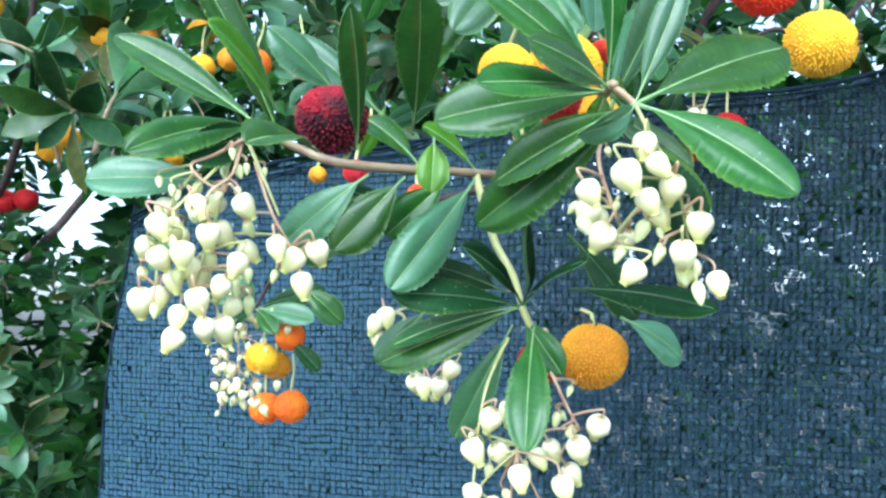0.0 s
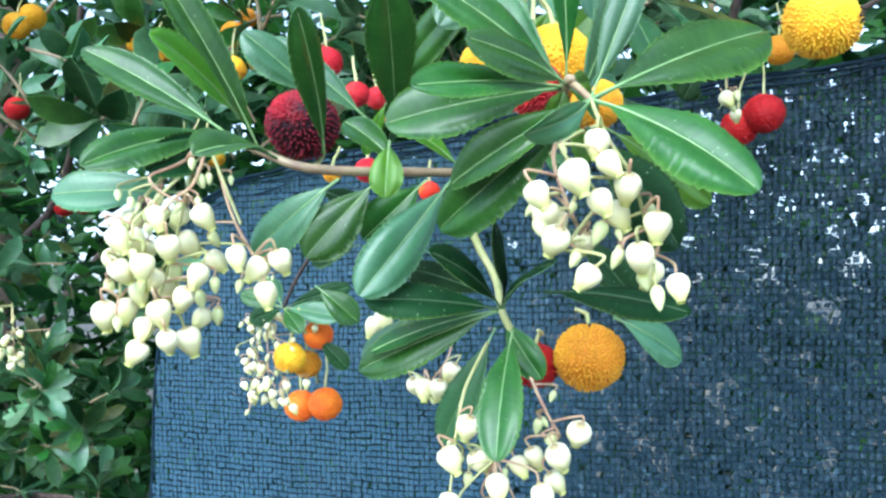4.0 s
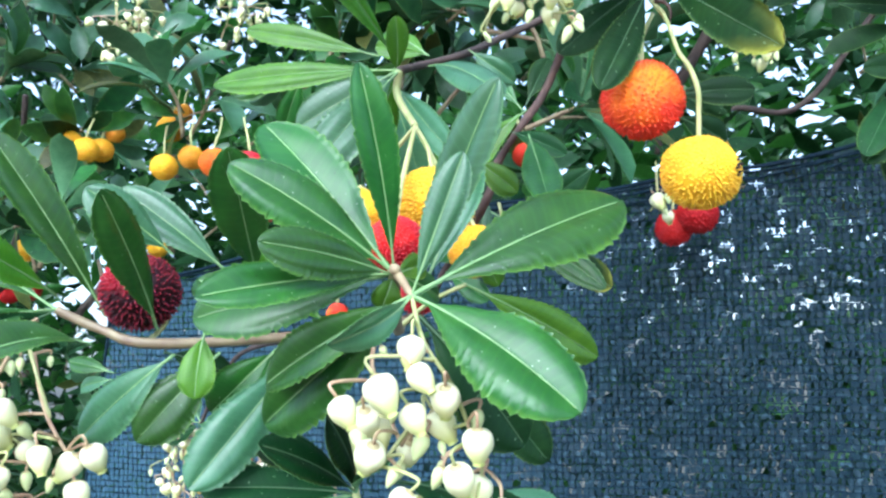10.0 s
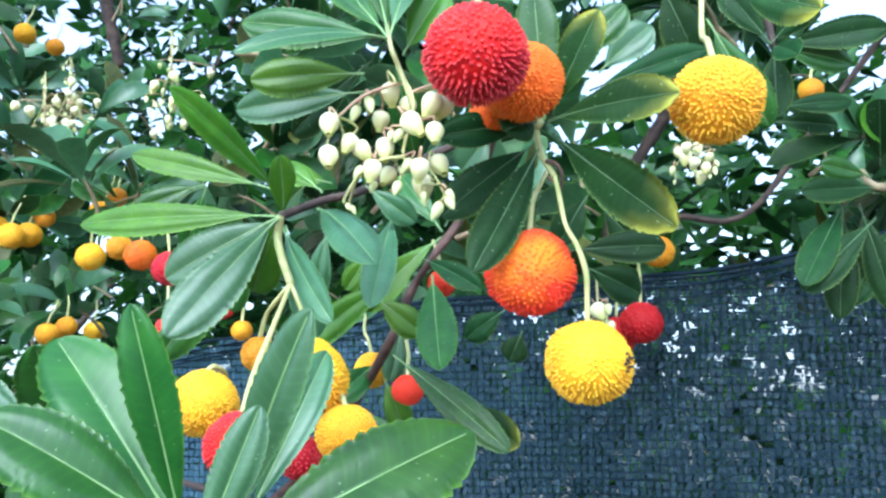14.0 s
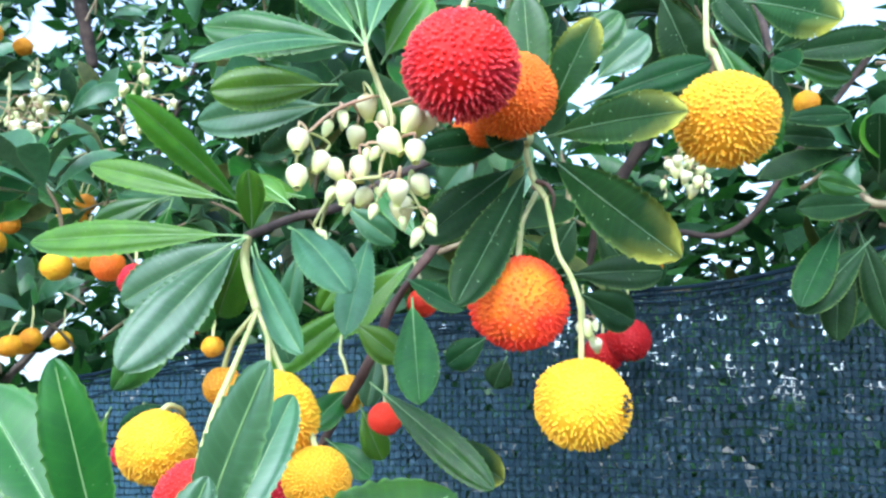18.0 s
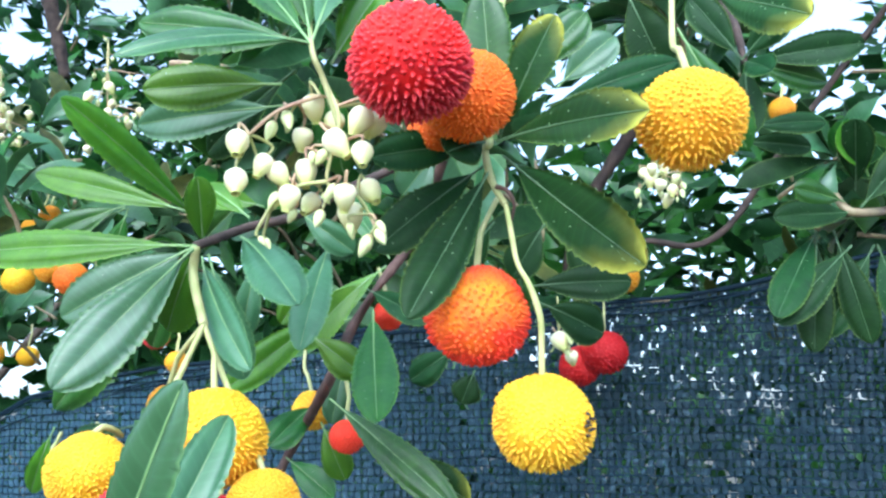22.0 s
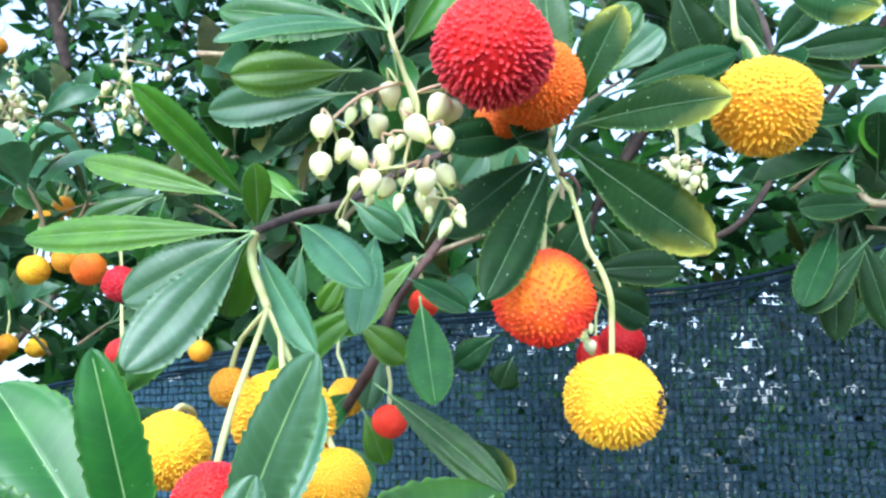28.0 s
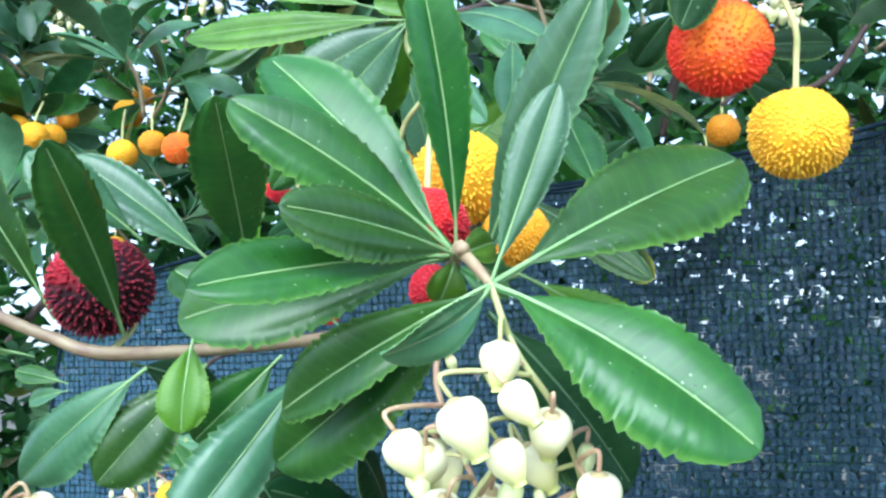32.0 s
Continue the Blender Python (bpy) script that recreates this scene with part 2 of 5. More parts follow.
FRUIT = {
    "yellow": fruit_material("fruit_yellow", (0.64, 0.29, 0.004), (0.80, 0.44, 0.006), (0.88, 0.60, 0.05)),
    "amber": fruit_material("fruit_amber", (0.70, 0.29, 0.004), (0.82, 0.40, 0.005), (0.88, 0.60, 0.06)),
    "gold": fruit_material("fruit_gold", (0.52, 0.19, 0.005), (0.68, 0.31, 0.006), (0.82, 0.50, 0.03)),
    "orange": fruit_material("fruit_orange", (0.74, 0.040, 0.014), (0.90, 0.22, 0.004), (0.62, 0.040, 0.014), 0.75),
    "tangerine": fruit_material("fruit_tangerine", (0.72, 0.12, 0.006), (0.84, 0.20, 0.006), (0.86, 0.26, 0.03)),
    "red": fruit_material("fruit_red", (0.36, 0.002, 0.010), (0.78, 0.014, 0.006), (0.84, 0.11, 0.12)),
    # the red fruit again, dimmed in colour for fruits that hang in shade
    "red_shaded": fruit_material("fruit_red_shaded", (0.30, 0.003, 0.005), (0.42, 0.008, 0.006), (0.50, 0.03, 0.03)),
    # upward cheek paints a lit top over a shaded, near-black underside
    "wine": fruit_material("fruit_wine", (0.014, 0.001, 0.003), (0.30, 0.006, 0.014), (0.40, 0.020, 0.045), 0.5, (-0.1, -0.5, 0.8)),
}


def petal_material():
    m, nt, b = material("petal_cream", 0.42, 0.4)
    c = nt.nodes.new("ShaderNodeTexCoord")
    s = nt.nodes.new("ShaderNodeSeparateXYZ")
    nt.links.new(c.outputs["Generated"], s.inputs[0])
    n = noise_node(nt, 2.0, 2.0, "Generated")
    k = maths(nt, "ADD", s.outputs[2], maths(nt, "MULTIPLY", n.outputs["Fac"], 0.2))
    col = ramp(nt, k, ((0.15, (0.50, 0.52, 0.15)), (0.50, (0.68, 0.65, 0.32)), (0.95, (0.74, 0.71, 0.45)))).outputs["Color"]
    nt.links.new(col, b.inputs["Base Color"])
    b.inputs["Subsurface Weight"].default_value = 0.15
    b.inputs["Subsurface Radius"].default_value = (0.003, 0.003, 0.002)
    return m


PETAL = petal_material()
BUD = plain("bud_green", (0.50, 0.56, 0.22), (0.66, 0.68, 0.34), 0.45, 250)


# ---- helpers ----
def mesh_from(name, verts, faces, mats, smooth=True):
    me = bpy.data.meshes.new(name)
    me.from_pydata([tuple(v) for v in verts], [], faces)
    for m in mats:
        me.materials.append(m)
    if smooth:
        me.polygons.foreach_set("use_smooth", [True] * len(me.polygons))
    return me


def part(name, me, parent, label="", m=None):
    """Links a mesh as a part; m is its pose in the world where the parent is a thing, else in the parent's own frame."""
    ob = new(name, me)
    ob.parent = parent
    if parent is not None and parent.parent is None:
        ob.matrix_parent_inverse = parent.matrix_basis.inverted()
    if m is not None:
        ob.matrix_basis = m
    if label:
        tagged(ob, label)
    return ob


def thing(name, at, label, category, group=""):
    ob = new(name)
    ob.empty_display_size = 0.01
    ob.location = at
    return tagged(ob, label, category, group)


def smooth_path(points, n=6):
    """A rounded line through a few points."""
    p = [Vector(q) for q in points]
    if len(p) == 2:
        return [p[0].lerp(p[1], k / n) for k in range(n + 1)]
    out = []
    for i in range(len(p) - 1):
        a, b, c, d = p[max(i - 1, 0)], p[i], p[i + 1], p[min(i + 2, len(p) - 1)]
        for k in range(n):
            t = k / n
            out.append(0.5 * (2 * b + (c - a) * t + (2 * a - 5 * b + 4 * c - d) * t * t + (3 * b - a - 3 * c + d) * t ** 3))
    out.append(p[-1])
    return out


def tube_data(points, r0, r1, sides=8, verts=None, faces=None, wobble=0.0):
    verts, faces = ([] if verts is None else verts), ([] if faces is None else faces)
    start, n = len(verts), len(points)
    side = None
    for i, p in enumerate(points):
        d = (points[min(i + 1, n - 1)] - points[max(i - 1, 0)]).normalized()
        side = d.orthogonal().normalized() if side is None else (side - d * side.dot(d)).normalized()
        other = d.cross(side)
        r = r0 + (r1 - r0) * i / (n - 1)
        r *= 1 + wobble * noise.noise(p * 90)
        for k in range(sides):
            a = 2 * math.pi * k / sides
            verts.append(p + (side * math.cos(a) + other * math.sin(a)) * r)
    for i in range(n - 1):
        for k in range(sides):
            a, b = start + i * sides + k, start + i * sides + (k + 1) % sides
            faces.append((a, b, b + sides, a + sides))
    faces.append(tuple(start + k for k in reversed(range(sides))))
    faces.append(tuple(start + (n - 1) * sides + k for k in range(sides)))
    return verts, faces


def tube(name, points, r0, r1, mat, parent, label="", sides=8, wobble=0.1, n=6):
    v, f = tube_data(smooth_path(points, n), r0, r1, sides, wobble=wobble)
    return part(name, mesh_from(name, v, f, [mat]), parent, label)


def leaf_outline(s):
    """Half width of a strawberry-tree leaf along its length, 1 at its widest; it starts as a stalk."""
    if s < 0.1:
        return 0.06
    u = (s - 0.1) / 0.9
    return max(0.06 * (1 - u), (u ** 1.12) * ((1 - u) ** 0.62) * 3.10)


def leaf_mesh(length, width, bend, fold, kind, rows=84, cols=5, teeth=21, seed=0, twist=0.0, wave=0.02):
    """A leaf with two faces and a thickness, its chord along +y from the origin, its upper face to +z."""
    rnd = random.Random(seed)
    ph, curl = rnd.uniform(0, 6), rnd.uniform(-0.40, 0.12)
    verts, faces, uvs = [], [], []
    thick = 0.00035 + 0.002 * width
    side_n = 2 * cols + 1

    def spine(s):
        if abs(bend) < 1e-3:
            return s * length, 0.0, 0.0
        r = length / (2 * math.sin(bend / 2))
        a = bend * (s - 0.5)
        return length / 2 + r * math.sin(a), r * (math.cos(a) - math.cos(bend / 2)), -a

    for layer in (0, 1):
        for i in range(rows + 1):
            s = i / rows
            y, z, slope = spine(s)
            hw = leaf_outline(s) * width / 2
            saw = (s * teeth) % 1.0
            tooth = 1 + (0.15 * saw - 0.06) * (0.7 + 0.5 * math.sin(s * 37 + ph)) * (1 if 0.22 < s < 0.97 else 0)
            tw = twist * (s - 0.3)
            for k in range(side_n):
                c = math.copysign((abs(k - cols) / cols) ** 1.5, k - cols)
                t = tooth if abs(c) > 0.99 else 1.0
                x = c * hw * t
                up = (0.06 + 1.15 * fold) * abs(c) * hw * (1.15 - 0.62 * c * c) - 0.10 * hw * c * c + wave * width * math.sin(9 * s + ph + (2 if c > 0 else 0)) * c * c
                up += curl * hw * c ** 4
                up += 0.035 * width * noise.noise(Vector((c * 1.4, s * 6, seed * 1.7))) * min(1.0, s * 4) * abs(c)
                up -= layer * thick * (0.3 + 0.7 * (1 - abs(c)))
                xx, uu = x * math.cos(tw) - up * math.sin(tw), x * math.sin(tw) + up * math.cos(tw)
                verts.append((xx, y - uu * math.sin(slope), z + uu * math.cos(slope)))
                uvs.append(((c + 1) / 2, s))
    n = side_n * (rows + 1)
    for i in range(rows):
        for k in range(side_n - 1):
            a = i * side_n + k
            faces.append((a, a + 1, a + 1 + side_n, a + side_n))
    top = len(faces)
    for i in range(rows):
        for k in range(side_n - 1):
            a = n + i * side_n + k
            faces.append((a, a + side_n, a + 1 + side_n, a + 1))
        for k in (0, side_n - 1):
            a, b = i * side_n + k, (i + 1) * side_n + k
            faces.append((a, b, n + b, n + a) if k else (b, a, n + a, n + b))
    me = mesh_from("leaf", verts, faces, [LEAF[kind], LEAF["u"]])
    me.polygons.foreach_set("material_index", [0] * top + [1] * (len(faces) - top))
    layer = me.uv_layers.new(name="leaf")
    layer.data.foreach_set("uv", [q for l in me.loops for q in uvs[l.vertex_index]])
    # the raised pale midrib
    rv, rf = [], []
    for i in range(15):
        s = i / 14 * 0.97
        y, z, slope = spine(s)
        w = max(0.00009, 0.00024 * (1 - s) + 0.006 * width * (1 - s) ** 2)
        h = 0.00022 + 0.004 * width
        base = fold * w
        for x, u in ((-w, base * 0.6), (-w * 0.4, base + h), (w * 0.4, base + h), (w, base * 0.6)):
            tw = twist * (s - 0.3)
            xx, uu = x * math.cos(tw) - u * math.sin(tw), x * math.sin(tw) + u * math.cos(tw)
            rv.append((xx, y - uu * math.sin(slope), z + uu * math.cos(slope)))
    for i in range(14):
        for k in range(3):
            a = i * 4 + k
            rf.append((a, a + 1, a + 5, a + 4))
    return me, mesh_from("midrib", rv, rf, [SHADED_RIB if kind in "dy" else RIB])


def leaf_pose(base, tip, roll, face=None):
    """Upper side towards the open sky in front of the tree unless a face is given."""
    base, tip = Vector(base), Vector(tip)
    if face is None:
        face = (Vector((0.07, 0.0, 1.56)) - base.lerp(tip, 0.5)).normalized()
    y = (tip - base).normalized()
    z = Vector(face)
    z = (z - y * z.dot(y)).normalized()
    z = Matrix.Rotation(radians(roll), 3, y) @ z
    x = y.cross(z)
    m = Matrix((x, y, z)).transposed().to_4x4()
    m.translation = base
    return m, (tip - base).length


LEAF_COUNT = [0]


def leaf(sprig, base, tip, width, roll=0, bend=25, fold=0.25, kind="m", label="", twist=0.0):
    m, length = leaf_pose(base, tip, roll)
    width *= 1.16
    LEAF_COUNT[0] += 1
    top, rib = leaf_mesh(length, width, radians(bend), fold, kind, seed=LEAF_COUNT[0], twist=twist)
    ob = part("leaf", top, sprig, label, m)
    part("midrib", rib, ob)
    return ob


# ---- fruits ----
def fruit_mesh(seed, nubs, height, sides=6):
    """A rounded body, a little lumpy, set with separate blunt pyramids that are longest towards the lower end."""
    rnd = random.Random(seed)
    rng = np.random.default_rng(seed)

    def lump(v):
        return 1 + 0.05 * noise.noise(v * 1.3 + Vector((seed, 0, 0))) + 0.02 * noise.noise(v * 3 + Vector((0, seed, 0)))

    bm = bmesh.new()
    bmesh.ops.create_icosphere(bm, subdivisions=4, radius=1.0)
    verts = [v.co * lump(v.co) for v in bm.verts]
    faces = [tuple(v.index for v in f.verts) for f in bm.faces]
    bm.free()
    nub = [0.0] * len(verts)
    spots = np.zeros((0, 3))
    for _ in range(nubs):
        c = rng.normal(size=(10, 3))
        c /= np.linalg.norm(c, axis=1)[:, None]
        far = np.array([((spots - q) ** 2).sum(1).min() for q in c]) if len(spots) else np.ones(10)
        spots = np.vstack((spots, c[far.argmax()]))
    wide = 1.55 / math.sqrt(nubs)
    for q in spots:
        n = Vector(q)
        side = n.orthogonal().normalized()
        other = n.cross(side)
        base = n * (lump(n) - 0.012)
        lean = (side * rnd.uniform(-1, 1) + other * rnd.uniform(-1, 1)) * 0.25 * height
        h = height * rnd.uniform(0.75, 1.2) * (0.80 - 0.45 * n.z)
        turn, start = rnd.uniform(0, 1), len(verts)
        for r, up, tone in ((1.0, 0.0, 0.0), (0.66, 0.40, 0.15), (0.30, 0.88, 0.9)):
            for k in range(sides):
                a = 2 * math.pi * (k + turn) / sides
                verts.append(base + (side * math.cos(a) + other * math.sin(a)) * wide * r + n * (h + 0.012) * up + lean * up)
                nub.append(tone)
        verts.append(base + n * (h + 0.012) + lean)
        nub.append(1.0)
        for j in (0, sides):
            for k in range(sides):
                a, c = start + j + k, start + j + (k + 1) % sides
                faces.append((a, c, c + sides, a + sides))
        for k in range(sides):
            faces.append((start + 2 * sides + k, start + 2 * sides + (k + 1) % sides, start + 3 * sides))
    me = mesh_from("fruit_body", [(v.x, v.y, v.z * 0.95) for v in verts], faces, [])
    me.attributes.new("nub", "FLOAT", "POINT").data.foreach_set("value", nub)
    return me


NEAR_FRUIT = [fruit_mesh(s, 900, 0.085) for s in (1, 2, 3)]
RED_FRUIT = fruit_mesh(6, 760, 0.115)
ORANGE_FRUIT = fruit_mesh(7, 760, 0.07)
SPIKY_FRUIT = fruit_mesh(4, 600, 0.14)
MID_FRUIT = fruit_mesh(5, 300, 0.075, 5)
FRUIT_WORDS = {"yellow": "ripening bright yellow warty fruit", "amber": "bright golden-yellow warty fruit", "gold": "golden orange-yellow warty fruit", "orange": "orange-red warty fruit", "tangerine": "bright orange warty fruit",
               "red": "ripe red warty fruit", "red_shaded": "shade-darkened red ripe warty fruit", "wine": "overripe dark wine-red warty fruit"}
FRUIT_COUNT = [0]


def fruit(at, diameter, colour, stalk_to=None, near=True, via=None, words="hanging on a thin stalk", group="fruits of the strawberry tree", thick=0.0007, tilt=None, line=None):
    FRUIT_COUNT[0] += 1
    k = FRUIT_COUNT[0]
    ob = thing("strawberry_tree_fruit", at, FRUIT_WORDS[colour] + " " + words, "fruit", group)
    me = (SPIKY_FRUIT if colour == "wine" else RED_FRUIT if near and colour == "red" else ORANGE_FRUIT if near and colour == "orange" else NEAR_FRUIT[k % 3] if near else MID_FRUIT).copy()
    me.materials.clear()
    me.materials.append(FRUIT[colour])
    rnd = random.Random(k)
    turn = Euler((rnd.uniform(-0.3, 0.3), rnd.uniform(-0.3, 0.3), rnd.uniform(0, 6.3))) if tilt is None else Euler(tilt)
    part("fruit_body", me, ob, "", Matrix.LocRotScale(at, turn, [diameter / 2 / 1.03] * 3))
    top = Vector(at) + Vector((0, 0, diameter * 0.44))
    end = Vector(stalk_to) if stalk_to else top + Vector((rnd.uniform(-0.006, 0.006), rnd.uniform(0, 0.01), diameter * 1.1))
    mid = Vector(via) if via else top.lerp(end, 0.5) + Vector((rnd.uniform(-0.002, 0.002), 0.001, 0.001))
    tube("fruit_stalk", [top - Vector((0, 0, 0.001))] + ([Vector(q) for q in line] if line else [top.lerp(mid, 0.5) + Vector((0, 0, 0.001)), mid, end]), thick * 1.15, thick, STALK, ob, "thin pale green stalk", 7, 0.2)
    return ob


# ---- flowers ----
def lathe(name, profile, sides, mats, seed=0):
    verts, faces = [], []
    for r, z in profile:
        for k in range(sides):
            a = 2 * math.pi * k / sides
            f = 1 + 0.05 * math.cos(5 * a) * (1 if z < -0.4 else 0)
            verts.append((r * f * math.cos(a), r * f * math.sin(a), z))
    for i in range(len(profile) - 1):
        for k in range(sides):
            a, b = i * sides + k, i * sides + (k + 1) % sides
            faces.append((a, a + sides, b + sides, b))
    return mesh_from(name, verts, faces, mats)


# an urn with its mouth below: unit length from the stalk at 0 down to -1
BELL = lathe("petal_bell", ((0.02, 0.0), (0.18, -0.01), (0.32, -0.06), (0.40, -0.16), (0.435, -0.29), (0.42, -0.43), (0.365, -0.58), (0.28, -0.73), (0.20, -0.86),
                            (0.150, -0.92), (0.155, -0.955), (0.175, -0.985), (0.16, -0.995), (0.12, -0.95), (0.09, -0.90)), 20, [PETAL])
BUDM = lathe("flower_bud", ((0.02, 0.0), (0.15, -0.03), (0.26, -0.13), (0.31, -0.30), (0.29, -0.5), (0.22, -0.7), (0.13, -0.87), (0.05, -0.97), (0.01, -1.0)), 14, [BUD])
CALYXM = lathe("calyx", ((0.03, 0.06), (0.08, 0.045), (0.14, 0.012), (0.19, -0.012), (0.22, -0.035), (0.17, -0.02)), 10, [CALYX])


def flower(cluster, at, length, bud=False, lean=None, rnd=random, stem_at=None):
    """One bell whose middle is at the place given; it hangs mouth down from a curved stalklet."""
    lean = lean if lean is not None else (rnd.uniform(-0.6, 0.6), rnd.uniform(-0.6, 0.6))
    rot = Euler((lean[0], lean[1], rnd.uniform(0, 6.3)))
    up = rot.to_matrix() @ Vector((0, 0, 1))
    top = Vector(at) + up * length * 0.5
    w = length * rnd.uniform(0.86, 1.0)
    ob = part("flower_bud" if bud else "flower_bell", BUDM if bud else BELL, cluster, "", Matrix.LocRotScale(top, rot, (w, w, length)))
    part("calyx", CALYXM, ob)
    if stem_at is not None:
        e = Vector(stem_at)
        tube("flower_stalk", [top + up * 0.0004, top + up * length * 0.45, (top + up * length * 0.6).lerp(e, 0.5), e], 0.00030, 0.00036, random.Random(int(at[0] * 1e5)).choice((STALK, ROSY, ROSY)), cluster, "", 6, 0.1, 4)
    return ob


def near_point(p, line):
    return min(line, key=lambda q: (Vector(q) - Vector(p)).length + 0.9 * max(0, p[2] + 0.004 - q[2]))


def flower_cluster(axes, bells, label, length=0.0085, buds=(), r=0.00050, seed=1):
    """A drooping panicle: curved axes, each with stalked bells."""
    rnd = random.Random(seed)
    ob = thing("flower_cluster", axes[0][0], label, "flowers", "flower clusters")
    line = []
    for k, a in enumerate(axes):
        tube("flower_stem", a, r, r * 0.7, STALK if k % 2 == 0 else ROSY, ob, "", 7, 0.15)
        line += smooth_path(a, 5)
    for p in bells:
        flower(ob, p, length * rnd.uniform(0.85, 1.1), False, None, rnd, near_point(p, line))
    for k in range(len(bells) * 2 // 3):
        q = Vector(rnd.choice(line[len(line) // 4:])) + Vector((rnd.gauss(0, 0.0035), rnd.gauss(0, 0.003), -abs(rnd.gauss(0, 0.005)) - 0.002))
        flower(ob, q, length * rnd.uniform(0.35, 0.6), True, None, rnd, near_point(q, line))
    for p in buds:
        flower(ob, p, length * rnd.uniform(0.6, 0.8), True, None, rnd, near_point(p, line))
    return ob


# ---- ground ----
def ground_height(x, y):
    """A level terrace that falls away behind the trees."""
    far = max(0.0, math.hypot(x, y) - 4.0)
    return -0.085 * far - 0.15 * min(far, 6.0) ** 2 / 12 + 0.02 * noise.noise(Vector((x, y, 0)) * 0.8)


rings = [0.0, 1.0, 2.0, 3.0, 4.0, 5.0, 6.5, 8.5, 11, 15, 22, 35, 60, 110, 220, 420]
gv, gf = [(0.0, 0.0, ground_height(0, 0))], []
for r in rings[1:]:
    for k in range(48):
        a = 2 * math.pi * k / 48
        gv.append((r * math.cos(a), r * math.sin(a), ground_height(r * math.cos(a), r * math.sin(a))))
for k in range(48):
    gf.append((0, 1 + k, 1 + (k + 1) % 48))
for j in range(len(rings) - 2):
    for k in range(48):
        p, q = 1 + j * 48 + k, 1 + j * 48 + (k + 1) % 48
        gf.append((p, p + 48, q + 48, q))
tagged(new("ground", mesh_from("ground", gv, gf, [SOIL])), "bare brown soil under the trees", "ground", kind="structure")


# ---- shade net ----
NET_TOP = ((-0.30, 1.400), (-0.26, 1.430), (-0.20, 1.462), (0.07, 1.500), (0.22, 1.509), (0.29, 1.522), (0.60, 1.560))


def net_y(x):
    return 0.575 - 0.255 * (x - 0.23)


def net_top(x):
    return float(np.interp(x, [p[0] for p in NET_TOP], [p[1] for p in NET_TOP])) + 0.002 * math.sin(x * 41)


def net_left(z):
    return -0.265 + 0.127 * (z - 1.42) + 0.003 * math.sin(z * 23)


def shade_net():
    """A knitted screen: cords that run across, stitches between them, flat tapes in the meshes; more open to the right."""
    ob = thing("shade_net", (0.1, net_y(0.1), 0.9), "blue-green knitted shade net screen hung behind the tree", "net")
    rnd = random.Random(77)

    def at(x, z, out=0.0):
        sag = 0.010 * math.sin(4.1 * x + 1) * math.sin(6 * z + 3 * x) + 0.004 * noise.noise(Vector((x * 9, 0, z * 9)))
        return Vector((x, net_y(x) + sag - out, z))

    gap, step, z0, x1 = 0.0049, 0.0043, 1.14, 0.52
    rows = int((net_top(x1) - z0) / gap)

    def droop(x, z):
        return z + 0.003 * math.sin(7 * x + 9 * z) + 0.0014 * noise.noise(Vector((x * 40, 0, z * 60)))

    rv, rf, tv, tf, pv, pf = [], [], [], [], [], []
    for j in range(rows):
        z = z0 + j * gap
        run = []
        n = int((x1 + 0.33) / step)
        for i in range(n + 1):
            x = -0.33 + i * step
            if x < net_left(z) or z > net_top(x) - 0.004:
                if len(run) > 2:
                    tube_data(run, 0.00062, 0.00062, 4, rv, rf, 0.8)
                run = []
                continue
            run.append(at(x, droop(x, z)))
            open_side = min(1.0, max(0.0, (x + 0.05) / 0.28)) * (0.55 + 0.45 * min(1.0, max(0.0, (z - 1.22) / 0.2)))
            torn = noise.noise(Vector((x * 16, 4.0, z * 16)))
            # the stitch that joins this cord to the next
            w = 0.0006 * rnd.uniform(-1, 1)
            tube_data([at(x + w, droop(x, z)), at(x - 0.0010 + w, droop(x, z) + gap * 0.5, 0.0008), at(x + 0.0010 * rnd.uniform(-1, 1), droop(x, z + gap))], 0.00042, 0.00042, 3, tv, tf, 0.4)
            if rnd.random() < 0.004 + 0.02 * open_side + (0.11 if torn > 0.40 else 0.0) * open_side:
                continue
            half = 0.5 * step * (rnd.uniform(0.82, 1.06) - open_side * rnd.uniform(-0.02, 0.42))
            mid, lean = x + step * 0.5 + rnd.uniform(-1, 1) * 0.0006, rnd.uniform(-1, 1) * 0.0012
            low, high = droop(x, z) + gap * rnd.uniform(0.10, 0.26), droop(x, z) + gap * rnd.uniform(0.78, 0.98)
            k = len(pv)
            pv += [at(mid - half, low), at(mid, low - 0.0003, 0.0013 * rnd.random()), at(mid + half, low), at(mid - half + lean, high), at(mid + lean, high + 0.0003, 0.0016 * rnd.random()), at(mid + half + lean, high)]
            pf += [(k, k + 1, k + 4, k + 3), (k + 1, k + 2, k + 5, k + 4)]
        if len(run) > 2:
            tube_data(run, 0.00062, 0.00062, 4, rv, rf, 0.8)
    tagged(part("net_cord", mesh_from("net_cord", rv, rf, [NETTING]), ob), kind="stuff")
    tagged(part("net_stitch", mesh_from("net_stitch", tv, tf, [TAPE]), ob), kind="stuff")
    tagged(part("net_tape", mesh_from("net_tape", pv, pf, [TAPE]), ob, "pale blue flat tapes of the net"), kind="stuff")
    sv, sf = [], []
    for i in range(24):
        x = -0.31 + (x1 + 0.31) * i / 23
        for z in (z0 + 0.002, 0.7, 0.35, 0.0):
            sv += [at(x, z) - Vector((0, 0.001, 0)), at(x, z) + Vector((0, 0.001, 0))]
    for i in range(23):
        for k in range(3):
            a = i * 8 + k * 2
